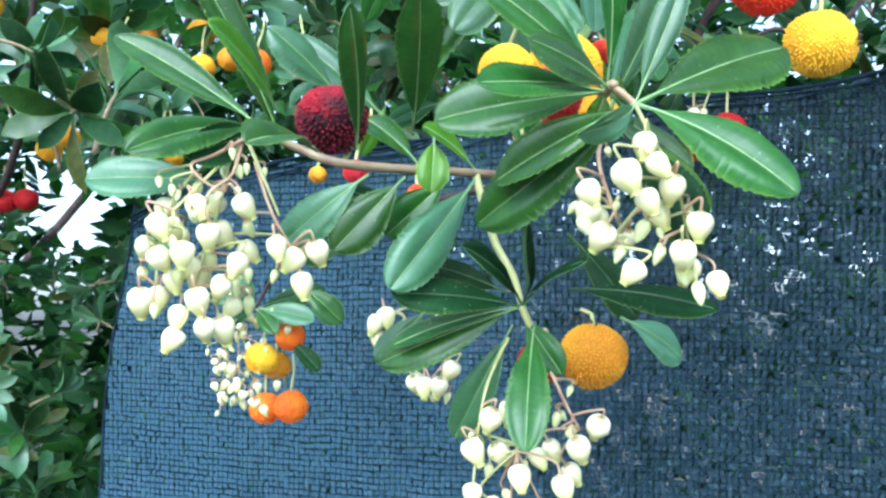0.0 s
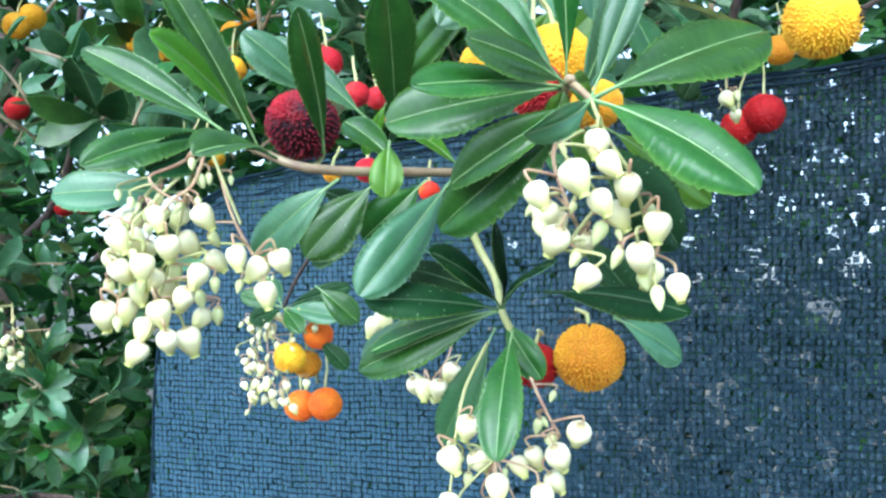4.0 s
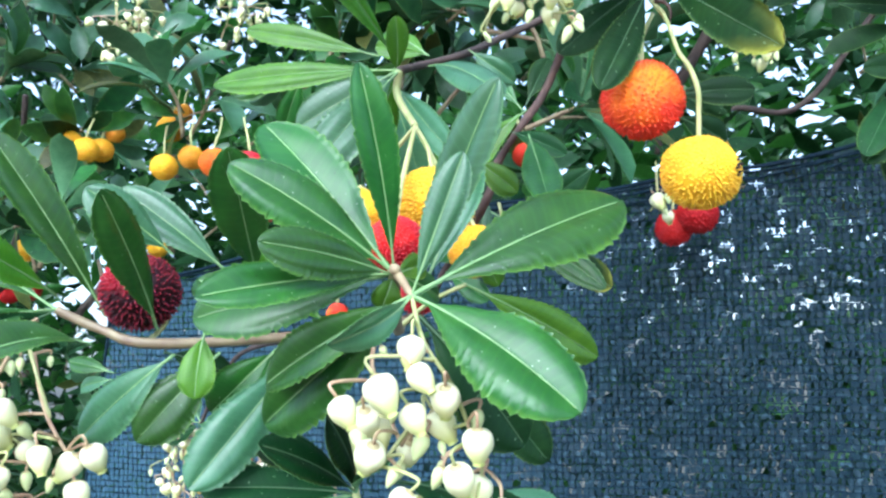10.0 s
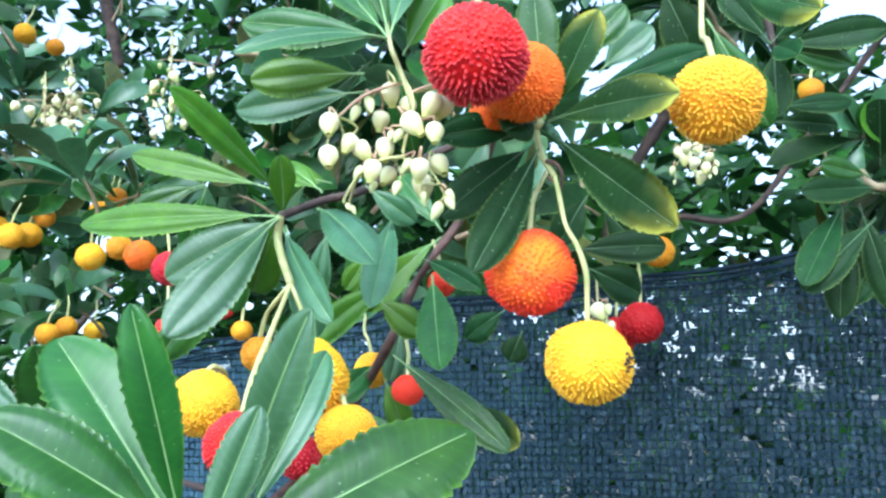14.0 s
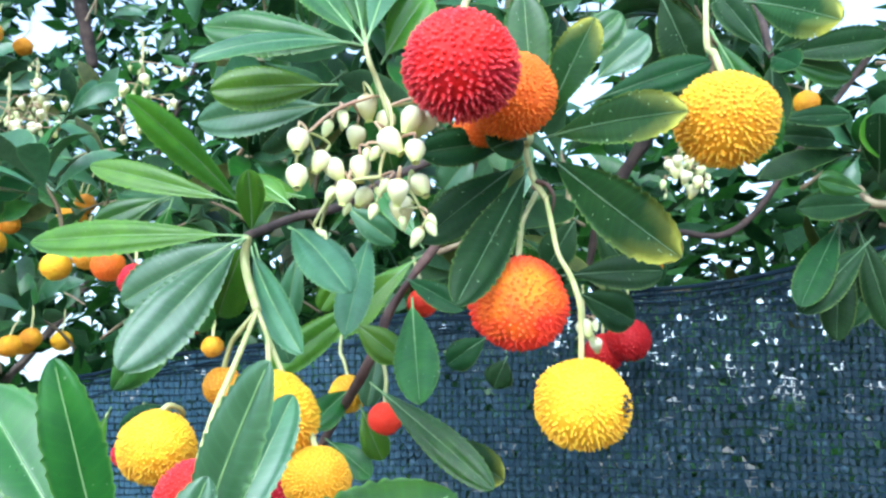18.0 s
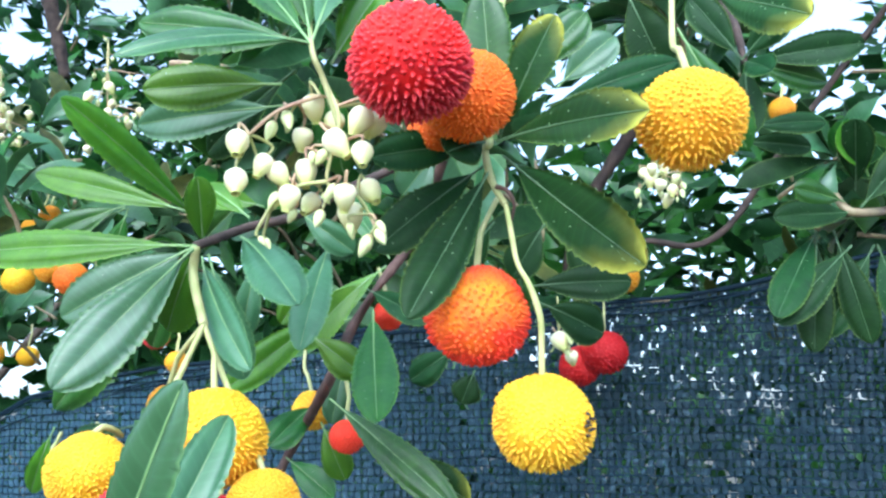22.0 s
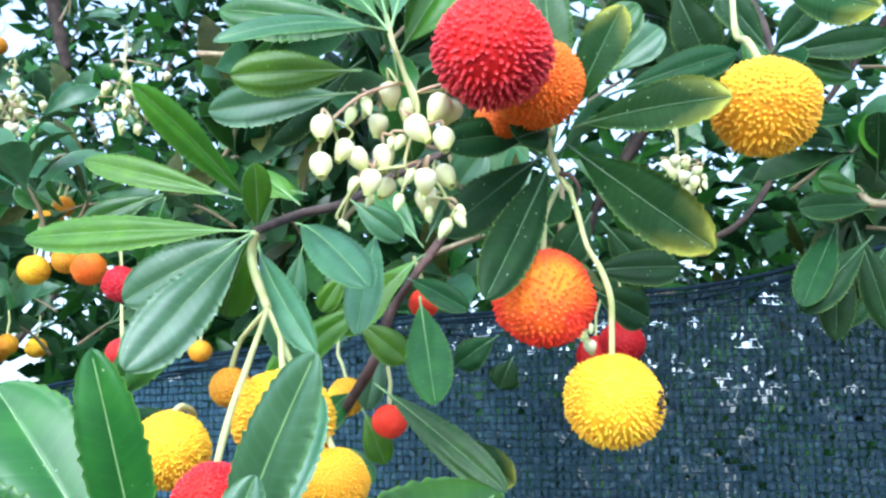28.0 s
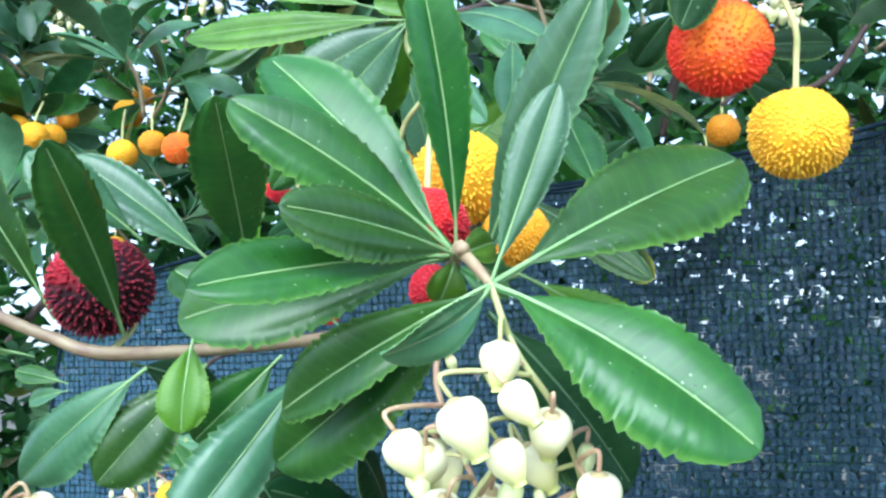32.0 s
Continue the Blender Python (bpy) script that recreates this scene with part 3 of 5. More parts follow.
            sf += [(a, a + 8, a + 10, a + 2), (a + 1, a + 3, a + 11, a + 9)]
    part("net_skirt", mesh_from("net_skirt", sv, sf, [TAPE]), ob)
    edge = [at(net_left(z0 + k * 0.02), z0 + k * 0.02) for k in range(16)]
    tube("net_hem", edge, 0.0014, 0.0014, NETTING, ob, "", 6, 0.2, 2)
    # the gathered upper hem: strands that run together and apart
    for n, (drop, r) in enumerate(((0.0, 0.0015), (0.005, 0.0008), (0.0095, 0.0007), (0.018, 0.0006))):
        xs = [-0.262 + k * 0.0205 for k in range(41)]
        tube("net_hem", [at(x, net_top(x) - drop * (0.7 + 0.6 * noise.noise(Vector((x * 12, n * 3.1, 0)))), 0.001 * n) for x in xs], r, r, NETTING, ob, "", 6, 0.4, 2)


shade_net()


# ---- sprig in front: broad whorl of leaves ----
O = (0.0395, 0.1970, 1.4365)
Q = (0.0440, 0.1870, 1.4320)
whorl = thing("leafy_sprig", O, "strawberry-tree sprig with a broad whorl of glossy green leaves", "sprig", "leafy sprigs")
leaf(whorl, O, (0.0360, 0.1815, 1.4760), 0.0070, 10, 28, 0.5, "m", twist=0.25)
leaf(whorl, O, (0.0101, 0.2090, 1.4713), 0.0132, 4, 20, 0.3)
leaf(whorl, O, (0.0096, 0.1856, 1.4587), 0.0132, 10, 22, 0.3)
leaf(whorl, (0.0398, 0.1940, 1.4362), (0.0191, 0.1711, 1.4421), 0.0086, -20, 28, 0.3)
leaf(whorl, O, (0.0087, 0.1686, 1.4328), 0.0090, 5, 14, 0.4, "m", twist=0.2)
leaf(whorl, O, (-0.0001, 0.1911, 1.4289), 0.0130, -10, 22, 0.3)
leaf(whorl, Q, (0.0100, 0.2050, 1.4060), 0.0130, -30, 35, 0.5, "m", twist=-0.5)
leaf(whorl, Q, (0.0137, 0.1936, 1.4153), 0.0090, -20, 50, 0.5, "m", twist=-0.7)
leaf(whorl, Q, (0.0886, 0.2169, 1.4517), 0.0165, 0, 18, 0.3)
leaf(whorl, Q, (0.0736, 0.1722, 1.4110), 0.0168, -8, 30, 0.3)
leaf(whorl, (0.0429, 0.2137, 1.4335), (0.0622, 0.1935, 1.4749), 0.0102, -18, 14, 0.42, "b")
leaf(whorl, O, (0.0477, 0.2072, 1.4316), 0.0062, 10, 30, 0.4)
leaf(whorl, O, (0.0367, 0.1983, 1.4299), 0.0055, -20, 45, 0.5, "f", twist=0.6)
leaf(whorl, (0.0430, 0.2188, 1.4331), (0.0564, 0.2389, 1.4678), 0.0080, 20, 20, 0.5, "b")
leaf(whorl, Q, (0.0549, 0.1883, 1.4593), 0.0066, 15, 12, 0.45, "b")
leaf(whorl, (0.0440, 0.2000, 1.4280), (0.0646, 0.2039, 1.4004), 0.0150, 0, 30, 0.25, "d")
leaf(whorl, Q, (0.0298, 0.1760, 1.4238), 0.0070, -60, 60, 0.5, "b", twist=0.9)
leaf(whorl, O, (0.0453, 0.2036, 1.4387), 0.0050, 30, 10, 0.5, "f")
tube("sprig_stem", [(0.0300, 0.2900, 1.4250), (0.0340, 0.2450, 1.4240), O, (0.0410, 0.1920, 1.4360), Q], 0.0017, 0.0007, TWIG, whorl, "pinkish-brown young stem")

tube("leaf_stalk", [(0.0340, 0.2450, 1.4240), (0.0430, 0.2450, 1.4310), (0.0520, 0.2480, 1.4350)], 0.0007, 0.0005, STALK, whorl)

# ---- sprig beside it, with the bearing stem ----
E0 = (-0.0460, 0.2241, 1.4320)
side = thing("leafy_sprig", E0, "strawberry-tree sprig with long green leaves on a pinkish stem", "sprig", "leafy sprigs")
tube("sprig_stem", [(0.0300, 0.2900, 1.4250), (0.0111, 0.2525, 1.4231), (-0.0226, 0.2281, 1.4229), (-0.0361, 0.2267, 1.4268), E0], 0.0014, 0.0011, TWIG, side, "pinkish-brown young stem")
leaf(side, (-0.0454, 0.2481, 1.4299), (-0.0666, 0.2285, 1.4781), 0.0105, 10, 20, 0.4)
leaf(side, E0, (-0.0835, 0.2193, 1.4556), 0.0105, 5, 18, 0.35)
leaf(side, (-0.0403, 0.2139, 1.4349), (-0.0478, 0.1803, 1.4482), 0.0100, 0, 20, 0.35, "f")
leaf(side, E0, (-0.0695, 0.1907, 1.4220), 0.0100, 15, 35, 0.5, "m", twist=0.4)
leaf(side, E0, (-0.0590, 0.2003, 1.4220), 0.0090, -30, 30, 0.3, "d")
leaf(side, (-0.0533, 0.2126, 1.4166), (-0.0853, 0.2061, 1.4169), 0.0105, -5, 25, 0.25, "b")
leaf(side, (-0.0288, 0.2067, 1.4239), (-0.0414, 0.1861, 1.4232), 0.0110, 35, 45, 0.5, "m", twist=0.4)
leaf(side, (-0.0213, 0.2245, 1.4266), (-0.0195, 0.1923, 1.4558), 0.0092, 2, 15, 0.3)
leaf(side, (-0.0079, 0.2630, 1.4383), (-0.0046, 0.2280, 1.4705), 0.0130, -10, 15, 0.3)
leaf(side, (-0.0301, 0.2572, 1.4465), (-0.0491, 0.2446, 1.4647), 0.0115, 0, 25, 0.3, "b")
leaf(side, (-0.0160, 0.2637, 1.4407), (-0.0466, 0.2598, 1.4663), 0.0110, 0, 25, 0.3, "b")
leaf(side, (-0.0183, 0.2272, 1.4203), (-0.0424, 0.2281, 1.4006), 0.0110, 0, 25, 0.25, "b")
leaf(side, (-0.0089, 0.2327, 1.4201), (-0.0276, 0.2260, 1.3998), 0.0120, -10, 25, 0.25, "m")
leaf(side, (0.0106, 0.2386, 1.4200), (-0.0119, 0.2181, 1.3899), 0.0125, -20, 20, 0.3, "b")
leaf(side, (0.0032, 0.2432, 1.4205), (-0.0148, 0.2423, 1.4043), 0.0110, -20, 30, 0.3, "m")
leaf(side, (-0.0002, 0.1985, 1.4262), (-0.0008, 0.1935, 1.4130), 0.0066, 10, 50, 0.4, "f")
leaf(side, (-0.0064, 0.2528, 1.4264), (-0.0215, 0.2522, 1.4392), 0.0115, 20, 25, 0.3, "m")
leaf(side, (0.0114, 0.2657, 1.4256), (-0.0046, 0.2530, 1.4374), 0.0080, 20, 25, 0.3, "f")
leaf(side, (-0.0310, 0.2517, 1.4198), (-0.0151, 0.2624, 1.4115), 0.0110, -10, 25, 0.3, "d")

# ---- low hanging sprig ----
B0 = (0.0236, 0.2354, 1.3844)
low = thing("leafy_sprig", B0, "strawberry-tree sprig hanging low with dark glossy leaves", "sprig", "leafy sprigs")
tube("sprig_stem", [(0.0111, 0.2525, 1.4231), (0.0162, 0.2487, 1.4041), (0.0218, 0.2439, 1.3927), B0, (0.0260, 0.2360, 1.3788)], 0.0012, 0.0010, STALK, low, "pinkish-brown young stem")
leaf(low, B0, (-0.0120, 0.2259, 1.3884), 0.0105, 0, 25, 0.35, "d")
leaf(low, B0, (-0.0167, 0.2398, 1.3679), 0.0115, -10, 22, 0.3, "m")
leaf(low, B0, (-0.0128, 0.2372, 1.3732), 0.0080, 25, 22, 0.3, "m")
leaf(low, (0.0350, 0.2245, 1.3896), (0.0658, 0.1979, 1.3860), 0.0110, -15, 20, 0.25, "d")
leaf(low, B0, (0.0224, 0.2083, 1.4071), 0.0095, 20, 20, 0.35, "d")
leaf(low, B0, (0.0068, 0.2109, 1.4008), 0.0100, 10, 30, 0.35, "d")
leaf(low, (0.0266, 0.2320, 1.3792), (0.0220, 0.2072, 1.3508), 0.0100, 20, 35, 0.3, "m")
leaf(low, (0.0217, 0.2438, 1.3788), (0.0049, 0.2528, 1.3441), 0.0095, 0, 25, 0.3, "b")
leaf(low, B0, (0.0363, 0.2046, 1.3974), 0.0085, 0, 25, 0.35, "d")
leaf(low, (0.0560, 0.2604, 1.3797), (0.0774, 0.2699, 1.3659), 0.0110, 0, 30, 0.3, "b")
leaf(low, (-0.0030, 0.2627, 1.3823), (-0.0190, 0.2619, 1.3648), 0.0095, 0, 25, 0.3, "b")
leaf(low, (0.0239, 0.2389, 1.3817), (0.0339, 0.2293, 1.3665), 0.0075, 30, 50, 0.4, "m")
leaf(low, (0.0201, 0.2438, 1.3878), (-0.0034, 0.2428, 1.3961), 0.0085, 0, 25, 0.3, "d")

# ---- small sprig over the orange fruits ----
G0 = (-0.1113, 0.4983, 1.3668)
small = thing("leafy_sprig", G0, "small strawberry-tree sprig above orange fruits", "sprig", "leafy sprigs")
tube("sprig_stem", [G0, (-0.0938, 0.4800, 1.3909), (-0.0650, 0.4428, 1.4110), (0.0300, 0.2900, 1.4250)], 0.0010, 0.0014, BARK, small)
tube("sprig_stem", [G0, (-0.0976, 0.5047, 1.3475), (-0.1030, 0.5444, 1.3136)], 0.0009, 0.0008, STALK, small)
leaf(small, G0, (-0.1365, 0.4957, 1.3756), 0.0100, 0, 25, 0.3, "m")
leaf(small, G0, (-0.1276, 0.5167, 1.3850), 0.0110, 0, 25, 0.3, "b")
leaf(small, G0, (-0.0754, 0.4920, 1.3606), 0.0120, 0, 25, 0.3, "b")
leaf(small, G0, (-0.0707, 0.5025, 1.3783), 0.0110, 0, 25, 0.3, "d")
leaf(small, (-0.0925, 0.5053, 1.3475), (-0.0739, 0.5022, 1.3292), 0.0100, 0, 25, 0.3, "d")
leaf(small, G0, (-0.1282, 0.4865, 1.3594), 0.0100, 0, 25, 0.3, "d")
leaf(small, G0, (-0.0958, 0.4798, 1.3535), 0.0100, 0, 25, 0.3, "m")
leaf(small, (-0.1386, 0.4500, 1.4003), (-0.1682, 0.4600, 1.4066), 0.0080, 0, 25, 0.3, "m")
leaf(small, (-0.1386, 0.4500, 1.3973), (-0.1619, 0.4600, 1.3925), 0.0075, 0, 25, 0.3, "b")
leaf(small, (-0.0676, 0.3999, 1.3842), (-0.0474, 0.4007, 1.3664), 0.0120, 0, 25, 0.3, "m")
leaf(small, (-0.0363, 0.3514, 1.4029), (-0.0596, 0.3603, 1.3970), 0.0100, 0, 25, 0.3, "d")

# ---- fan of leaves above ----
C0 = (0.0300, 0.3048, 1.5093)
fan = thing("leafy_sprig", C0, "drooping fan of long green leaves on a dark twig", "sprig", "leafy sprigs")
tube("sprig_stem", [C0, (0.0385, 0.3293, 1.5183), (0.0518, 0.3301, 1.5214), (0.0651, 0.3582, 1.5355), (0.0864, 0.3674, 1.5474), (0.1049, 0.3662, 1.5613)], 0.0014, 0.0015, BARK, fan, "dark brown twig")
tube("sprig_stem", [C0, (0.0290, 0.3060, 1.5009), (0.0359, 0.2924, 1.4873)], 0.0013, 0.0012, STALK, fan, "pale green shoot")
leaf(fan, C0, (-0.0370, 0.3130, 1.5101), 0.0100, 5, 20, 0.3, "f")
leaf(fan, C0, (0.0048, 0.2780, 1.4725), 0.0140, -5, 18, 0.2, "b")
leaf(fan, C0, (-0.0049, 0.3026, 1.4908), 0.0135, 0, 18, 0.25, "b")
leaf(fan, C0, (-0.0159, 0.3242, 1.4659), 0.0130, 0, 20, 0.25, "m")
leaf(fan, C0, (0.0167, 0.3225, 1.4874), 0.0120, 0, 20, 0.25, "f")
leaf(fan, (0.0271, 0.3201, 1.5084), (0.0488, 0.2880, 1.4757), 0.0090, 30, 25, 0.4, "b")
leaf(fan, (0.0232, 0.3398, 1.5119), (0.0336, 0.3449, 1.4727), 0.0110, 0, 20, 0.25, "b")
leaf(fan, (0.0395, 0.3149, 1.5130), (0.0639, 0.2693, 1.4900), 0.0110, -10, 30, 0.35, "b", "green leaf with painted sky sheen and a brown tip")
leaf(fan, (0.0264, 0.3189, 1.5180), (0.0068, 0.2728, 1.5411), 0.0095, 20, 18, 0.4, "f")
leaf(fan, (0.0188, 0.3380, 1.5246), (-0.0343, 0.3446, 1.5402), 0.0085, 0, 20, 0.3, "f")
leaf(fan, (0.0272, 0.3198, 1.5109), (0.0291, 0.3075, 1.5292), 0.0080, 30, 20, 0.3, "f")
leaf(fan, (0.0385, 0.3290, 1.5209), (0.0217, 0.3370, 1.5337), 0.0090, 30, 20, 0.3, "f")
leaf(fan, (0.0610, 0.3454, 1.5158), (0.0569, 0.3097, 1.4805), 0.0095, 0, 25, 0.3, "b")
leaf(fan, (0.0612, 0.3729, 1.4972), (0.0191, 0.3753, 1.4684), 0.0115, 0, 25, 0.3, "f")
leaf(fan, (0.0716, 0.3720, 1.5072), (0.0448, 0.3742, 1.4832), 0.0120, 0, 25, 0.3, "f")
leaf(fan, (-0.0247, 0.3955, 1.5391), (-0.0562, 0.3960, 1.5277), 0.0100, 0, 25, 0.3, "m")
leaf(fan, (-0.0248, 0.3956, 1.5380), (-0.0529, 0.4062, 1.5276), 0.0110, 0, 25, 0.3, "b")
leaf(fan, (-0.0236, 0.3956, 1.5380), (-0.0370, 0.4085, 1.5126), 0.0100, 0, 25, 0.3, "m")
leaf(fan, (0.0527, 0.3307, 1.5232), (0.0696, 0.3325, 1.5102), 0.0080, 10, 25, 0.35, "b")
leaf(fan, (0.0359, 0.3523, 1.5124), (0.0301, 0.3560, 1.4858), 0.0085, 10, 25, 0.35, "b")
leaf(fan, (0.0472, 0.3835, 1.5064), (0.0368, 0.3855, 1.4917), 0.0080, 0, 25, 0.35, "f")
leaf(fan, (0.0361, 0.3600, 1.5304), (0.0146, 0.3593, 1.5354), 0.0085, 0, 25, 0.35, "f")
leaf(fan, (0.0250, 0.3698, 1.5327), (0.0108, 0.3811, 1.5235), 0.0090, 0, 25, 0.35, "m")
leaf(fan, (0.0020, 0.3734, 1.5060), (-0.0101, 0.3864, 1.4844), 0.0090, 0, 25, 0.35, "m")

# ---- pale whorl at the top ----
D0 = (0.0706, 0.2470, 1.5424)
top_sprig = thing("leafy_sprig", D0, "strawberry-tree sprig with pale green leaves above a flower cluster", "sprig", "leafy sprigs")
tube("sprig_stem", [(0.0758, 0.2488, 1.5255), (0.0731, 0.2476, 1.5346), D0, (0.0672, 0.2704, 1.5676), (0.0678, 0.3055, 1.6009), (0.1000, 0.3600, 1.6600)], 0.0005, 0.0008, STALK, top_sprig, "pale green shoot")
leaf(top_sprig, D0, (0.0337, 0.2497, 1.5492), 0.0095, 0, 18, 0.3)
leaf(top_sprig, D0, (0.0399, 0.2219, 1.5311), 0.0065, 35, 30, 0.5, "b")
leaf(top_sprig, (0.0643, 0.2474, 1.5341), (0.0389, 0.2387, 1.5306), 0.0085, -10, 25, 0.3, "f")
leaf(top_sprig, (0.0617, 0.2673, 1.5359), (0.0257, 0.2717, 1.5335), 0.0095, -10, 25, 0.3, "b")
leaf(top_sprig, D0, (0.0497, 0.2692, 1.5734), 0.0088, 0, 20, 0.3)
leaf(top_sprig, D0, (0.0620, 0.2690, 1.5757), 0.0088, 20, 20, 0.3)
leaf(top_sprig, D0, (0.0769, 0.2694, 1.5747), 0.0085, 0, 20, 0.3, "b")
leaf(top_sprig, (0.0721, 0.2664, 1.5452), (0.0835, 0.2694, 1.5641), 0.0100, 0, 20, 0.3, "f")
leaf(top_sprig, (0.0708, 0.2567, 1.5418), (0.0744, 0.2697, 1.5196), 0.0090, 0, 20, 0.3, "m")
leaf(top_sprig, (0.0639, 0.2663, 1.5440), (0.0377, 0.2875, 1.5303), 0.0100, 0, 20, 0.3, "d")

# ---- dark whorl that bears the big fruits ----
F0 = (0.1087, 0.2777, 1.5292)
dark = thing("leafy_sprig", F0, "strawberry-tree sprig with dark green leaves yellowing at the tips", "sprig", "leafy sprigs")
tube("sprig_stem", [(0.1114, 0.2700, 1.5117), (0.1086, 0.2740, 1.5184), (0.1074, 0.2760, 1.5262), F0, (0.1100, 0.3100, 1.5480), (0.1250, 0.3700, 1.6300)], 0.0008, 0.0012, STALK, dark, "pale green shoot")
leaf(dark, (0.1102, 0.2648, 1.5266), (0.1228, 0.2570, 1.5517), 0.0090, 0, 20, 0.3, "y")
leaf(dark, (0.1084, 0.2483, 1.5210), (0.1337, 0.2236, 1.5194), 0.0095, 0, 20, 0.3, "y", "dark green leaf with a brown yellowing tip")
leaf(dark, (0.1117, 0.2771, 1.5252), (0.1379, 0.2504, 1.4947), 0.0125, 25, 18, 0.15, "y", "dark green leaf turning yellow along its margin")
leaf(dark, (0.1219, 0.2740, 1.5360), (0.1527, 0.2688, 1.5446), 0.0080, 0, 20, 0.3, "d")
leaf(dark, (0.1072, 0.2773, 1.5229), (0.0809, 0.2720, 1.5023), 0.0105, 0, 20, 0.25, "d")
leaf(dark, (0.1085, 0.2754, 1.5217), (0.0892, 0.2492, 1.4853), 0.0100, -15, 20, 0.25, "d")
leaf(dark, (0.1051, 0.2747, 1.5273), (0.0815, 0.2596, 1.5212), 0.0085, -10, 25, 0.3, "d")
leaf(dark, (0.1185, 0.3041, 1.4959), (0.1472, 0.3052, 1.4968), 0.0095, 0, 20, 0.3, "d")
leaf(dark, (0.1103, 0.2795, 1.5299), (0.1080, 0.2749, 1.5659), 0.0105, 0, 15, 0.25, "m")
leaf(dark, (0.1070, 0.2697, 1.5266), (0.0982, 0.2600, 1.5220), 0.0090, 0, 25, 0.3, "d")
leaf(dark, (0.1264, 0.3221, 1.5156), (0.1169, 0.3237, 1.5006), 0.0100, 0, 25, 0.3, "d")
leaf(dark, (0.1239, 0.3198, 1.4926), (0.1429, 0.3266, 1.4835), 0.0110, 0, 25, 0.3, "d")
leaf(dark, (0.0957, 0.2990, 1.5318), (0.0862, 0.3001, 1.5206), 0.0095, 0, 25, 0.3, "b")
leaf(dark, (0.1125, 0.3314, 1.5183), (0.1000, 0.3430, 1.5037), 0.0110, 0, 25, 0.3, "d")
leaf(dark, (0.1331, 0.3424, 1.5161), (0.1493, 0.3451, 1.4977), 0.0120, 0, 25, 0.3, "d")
leaf(dark, (0.1209, 0.2972, 1.5520), (0.1368, 0.2956, 1.5688), 0.0100, 0, 25, 0.3, "m")
leaf(dark, (0.1312, 0.3173, 1.5551), (0.1484, 0.3159, 1.5701), 0.0110, 0, 25, 0.3, "b")
leaf(dark, (0.1520, 0.3143, 1.5835), (0.1627, 0.3176, 1.5595), 0.0130, 0, 20, 0.25, "d")
leaf(dark, (0.1558, 0.2528, 1.5528), (0.1681, 0.2338, 1.5403), 0.0095, 0, 20, 0.3, "y")
leaf(dark, (0.1555, 0.2775, 1.5562), (0.1722, 0.2818, 1.5261), 0.0100, 0, 20, 0.3, "m")

# ---- dark fruiting branch below ----
hanging = thing("branch", (0.0353, 0.4092, 1.4430), "dark reddish-brown branch with a few hanging leaves", "branch", "bare branches")
tube("branch_wood", [(0.0300, 0.2900, 1.4250), (0.0295, 0.3906, 1.4294), (0.0353, 0.4092, 1.4430), (0.0569, 0.3681, 1.4715), (0.0618, 0.3940, 1.4900), (0.0718, 0.3924, 1.5049), (0.0870, 0.4001, 1.5279), (0.1050, 0.3700, 1.5700), (0.1250, 0.3700, 1.6300)], 0.0018, 0.0018, REDBARK, hanging, "", 9, 0.3)
leaf(hanging, (0.0742, 0.3436, 1.4931), (0.0784, 0.3025, 1.4612), 0.0115, 0, 15, 0.25, "m")
leaf(hanging, (0.0587, 0.3563, 1.4656), (0.0990, 0.3317, 1.4335), 0.0100, 0, 25, 0.3, "m")
leaf(hanging, (0.1067, 0.3772, 1.4734), (0.1014, 0.3785, 1.4620), 0.0095, 0, 25, 0.3, "d")
leaf(hanging, (0.0523, 0.3538, 1.4868), (0.0695, 0.3561, 1.4727), 0.0100, 0, 30, 0.3, "f")
leaf(hanging, (0.0473, 0.3971, 1.4621), (0.0341, 0.3782, 1.4490), 0.0110, 0, 30, 0.3, "m")
leaf(hanging, (0.0525, 0.3777, 1.4569), (0.0603, 0.3805, 1.4366), 0.0090, 0, 30, 0.3, "f")
leaf(hanging, (0.0381, 0.3890, 1.4439), (0.0562, 0.3811, 1.4306), 0.0090, 0, 30, 0.3, "m")
leaf(hanging, (0.0023, 0.3355, 1.4600), (-0.0225, 0.3459, 1.4524), 0.0090, 0, 30, 0.3, "d")
leaf(hanging, (-0.0206, 0.3349, 1.4603), (-0.0328, 0.3471, 1.4398), 0.0060, 0, 30, 0.3, "f")
leaf(whorl, (0.0520, 0.2480, 1.4350), (0.0885, 0.2758, 1.4132), 0.0115, 15, 25, 0.3, "f", "yellow-green leaf with a brown tip")
leaf(hanging, (0.0789, 0.3415, 1.4498), (0.1027, 0.3443, 1.4341), 0.0105, 0, 30, 0.3, "y")
leaf(hanging, (0.0481, 0.3210, 1.4073), (0.0755, 0.3250, 1.3741), 0.0140, 0, 30, 0.3, "d")

leaf(hanging, (0.0757, 0.3828, 1.5116), (0.0473, 0.3759, 1.4878), 0.0095, 10, 20, 0.35, "f")
leaf(hanging, (0.0678, 0.3888, 1.5040), (0.0911, 0.3756, 1.4902), 0.0085, 0, 30, 0.35, "d")
leaf(hanging, (0.0575, 0.4123, 1.4804), (0.0514, 0.4108, 1.4538), 0.0095, 0, 25, 0.35, "b")
leaf(hanging, (0.0503, 0.4067, 1.4837), (0.0674, 0.3775, 1.4758), 0.0090, 20, 35, 0.35, "d")
leaf(hanging, (0.0751, 0.4122, 1.5178), (0.0550, 0.4283, 1.5476), 0.0100, 0, 25, 0.35, "m")
leaf(hanging, (0.0763, 0.4119, 1.5201), (0.0892, 0.4284, 1.5468), 0.0100, 0, 25, 0.35, "d")
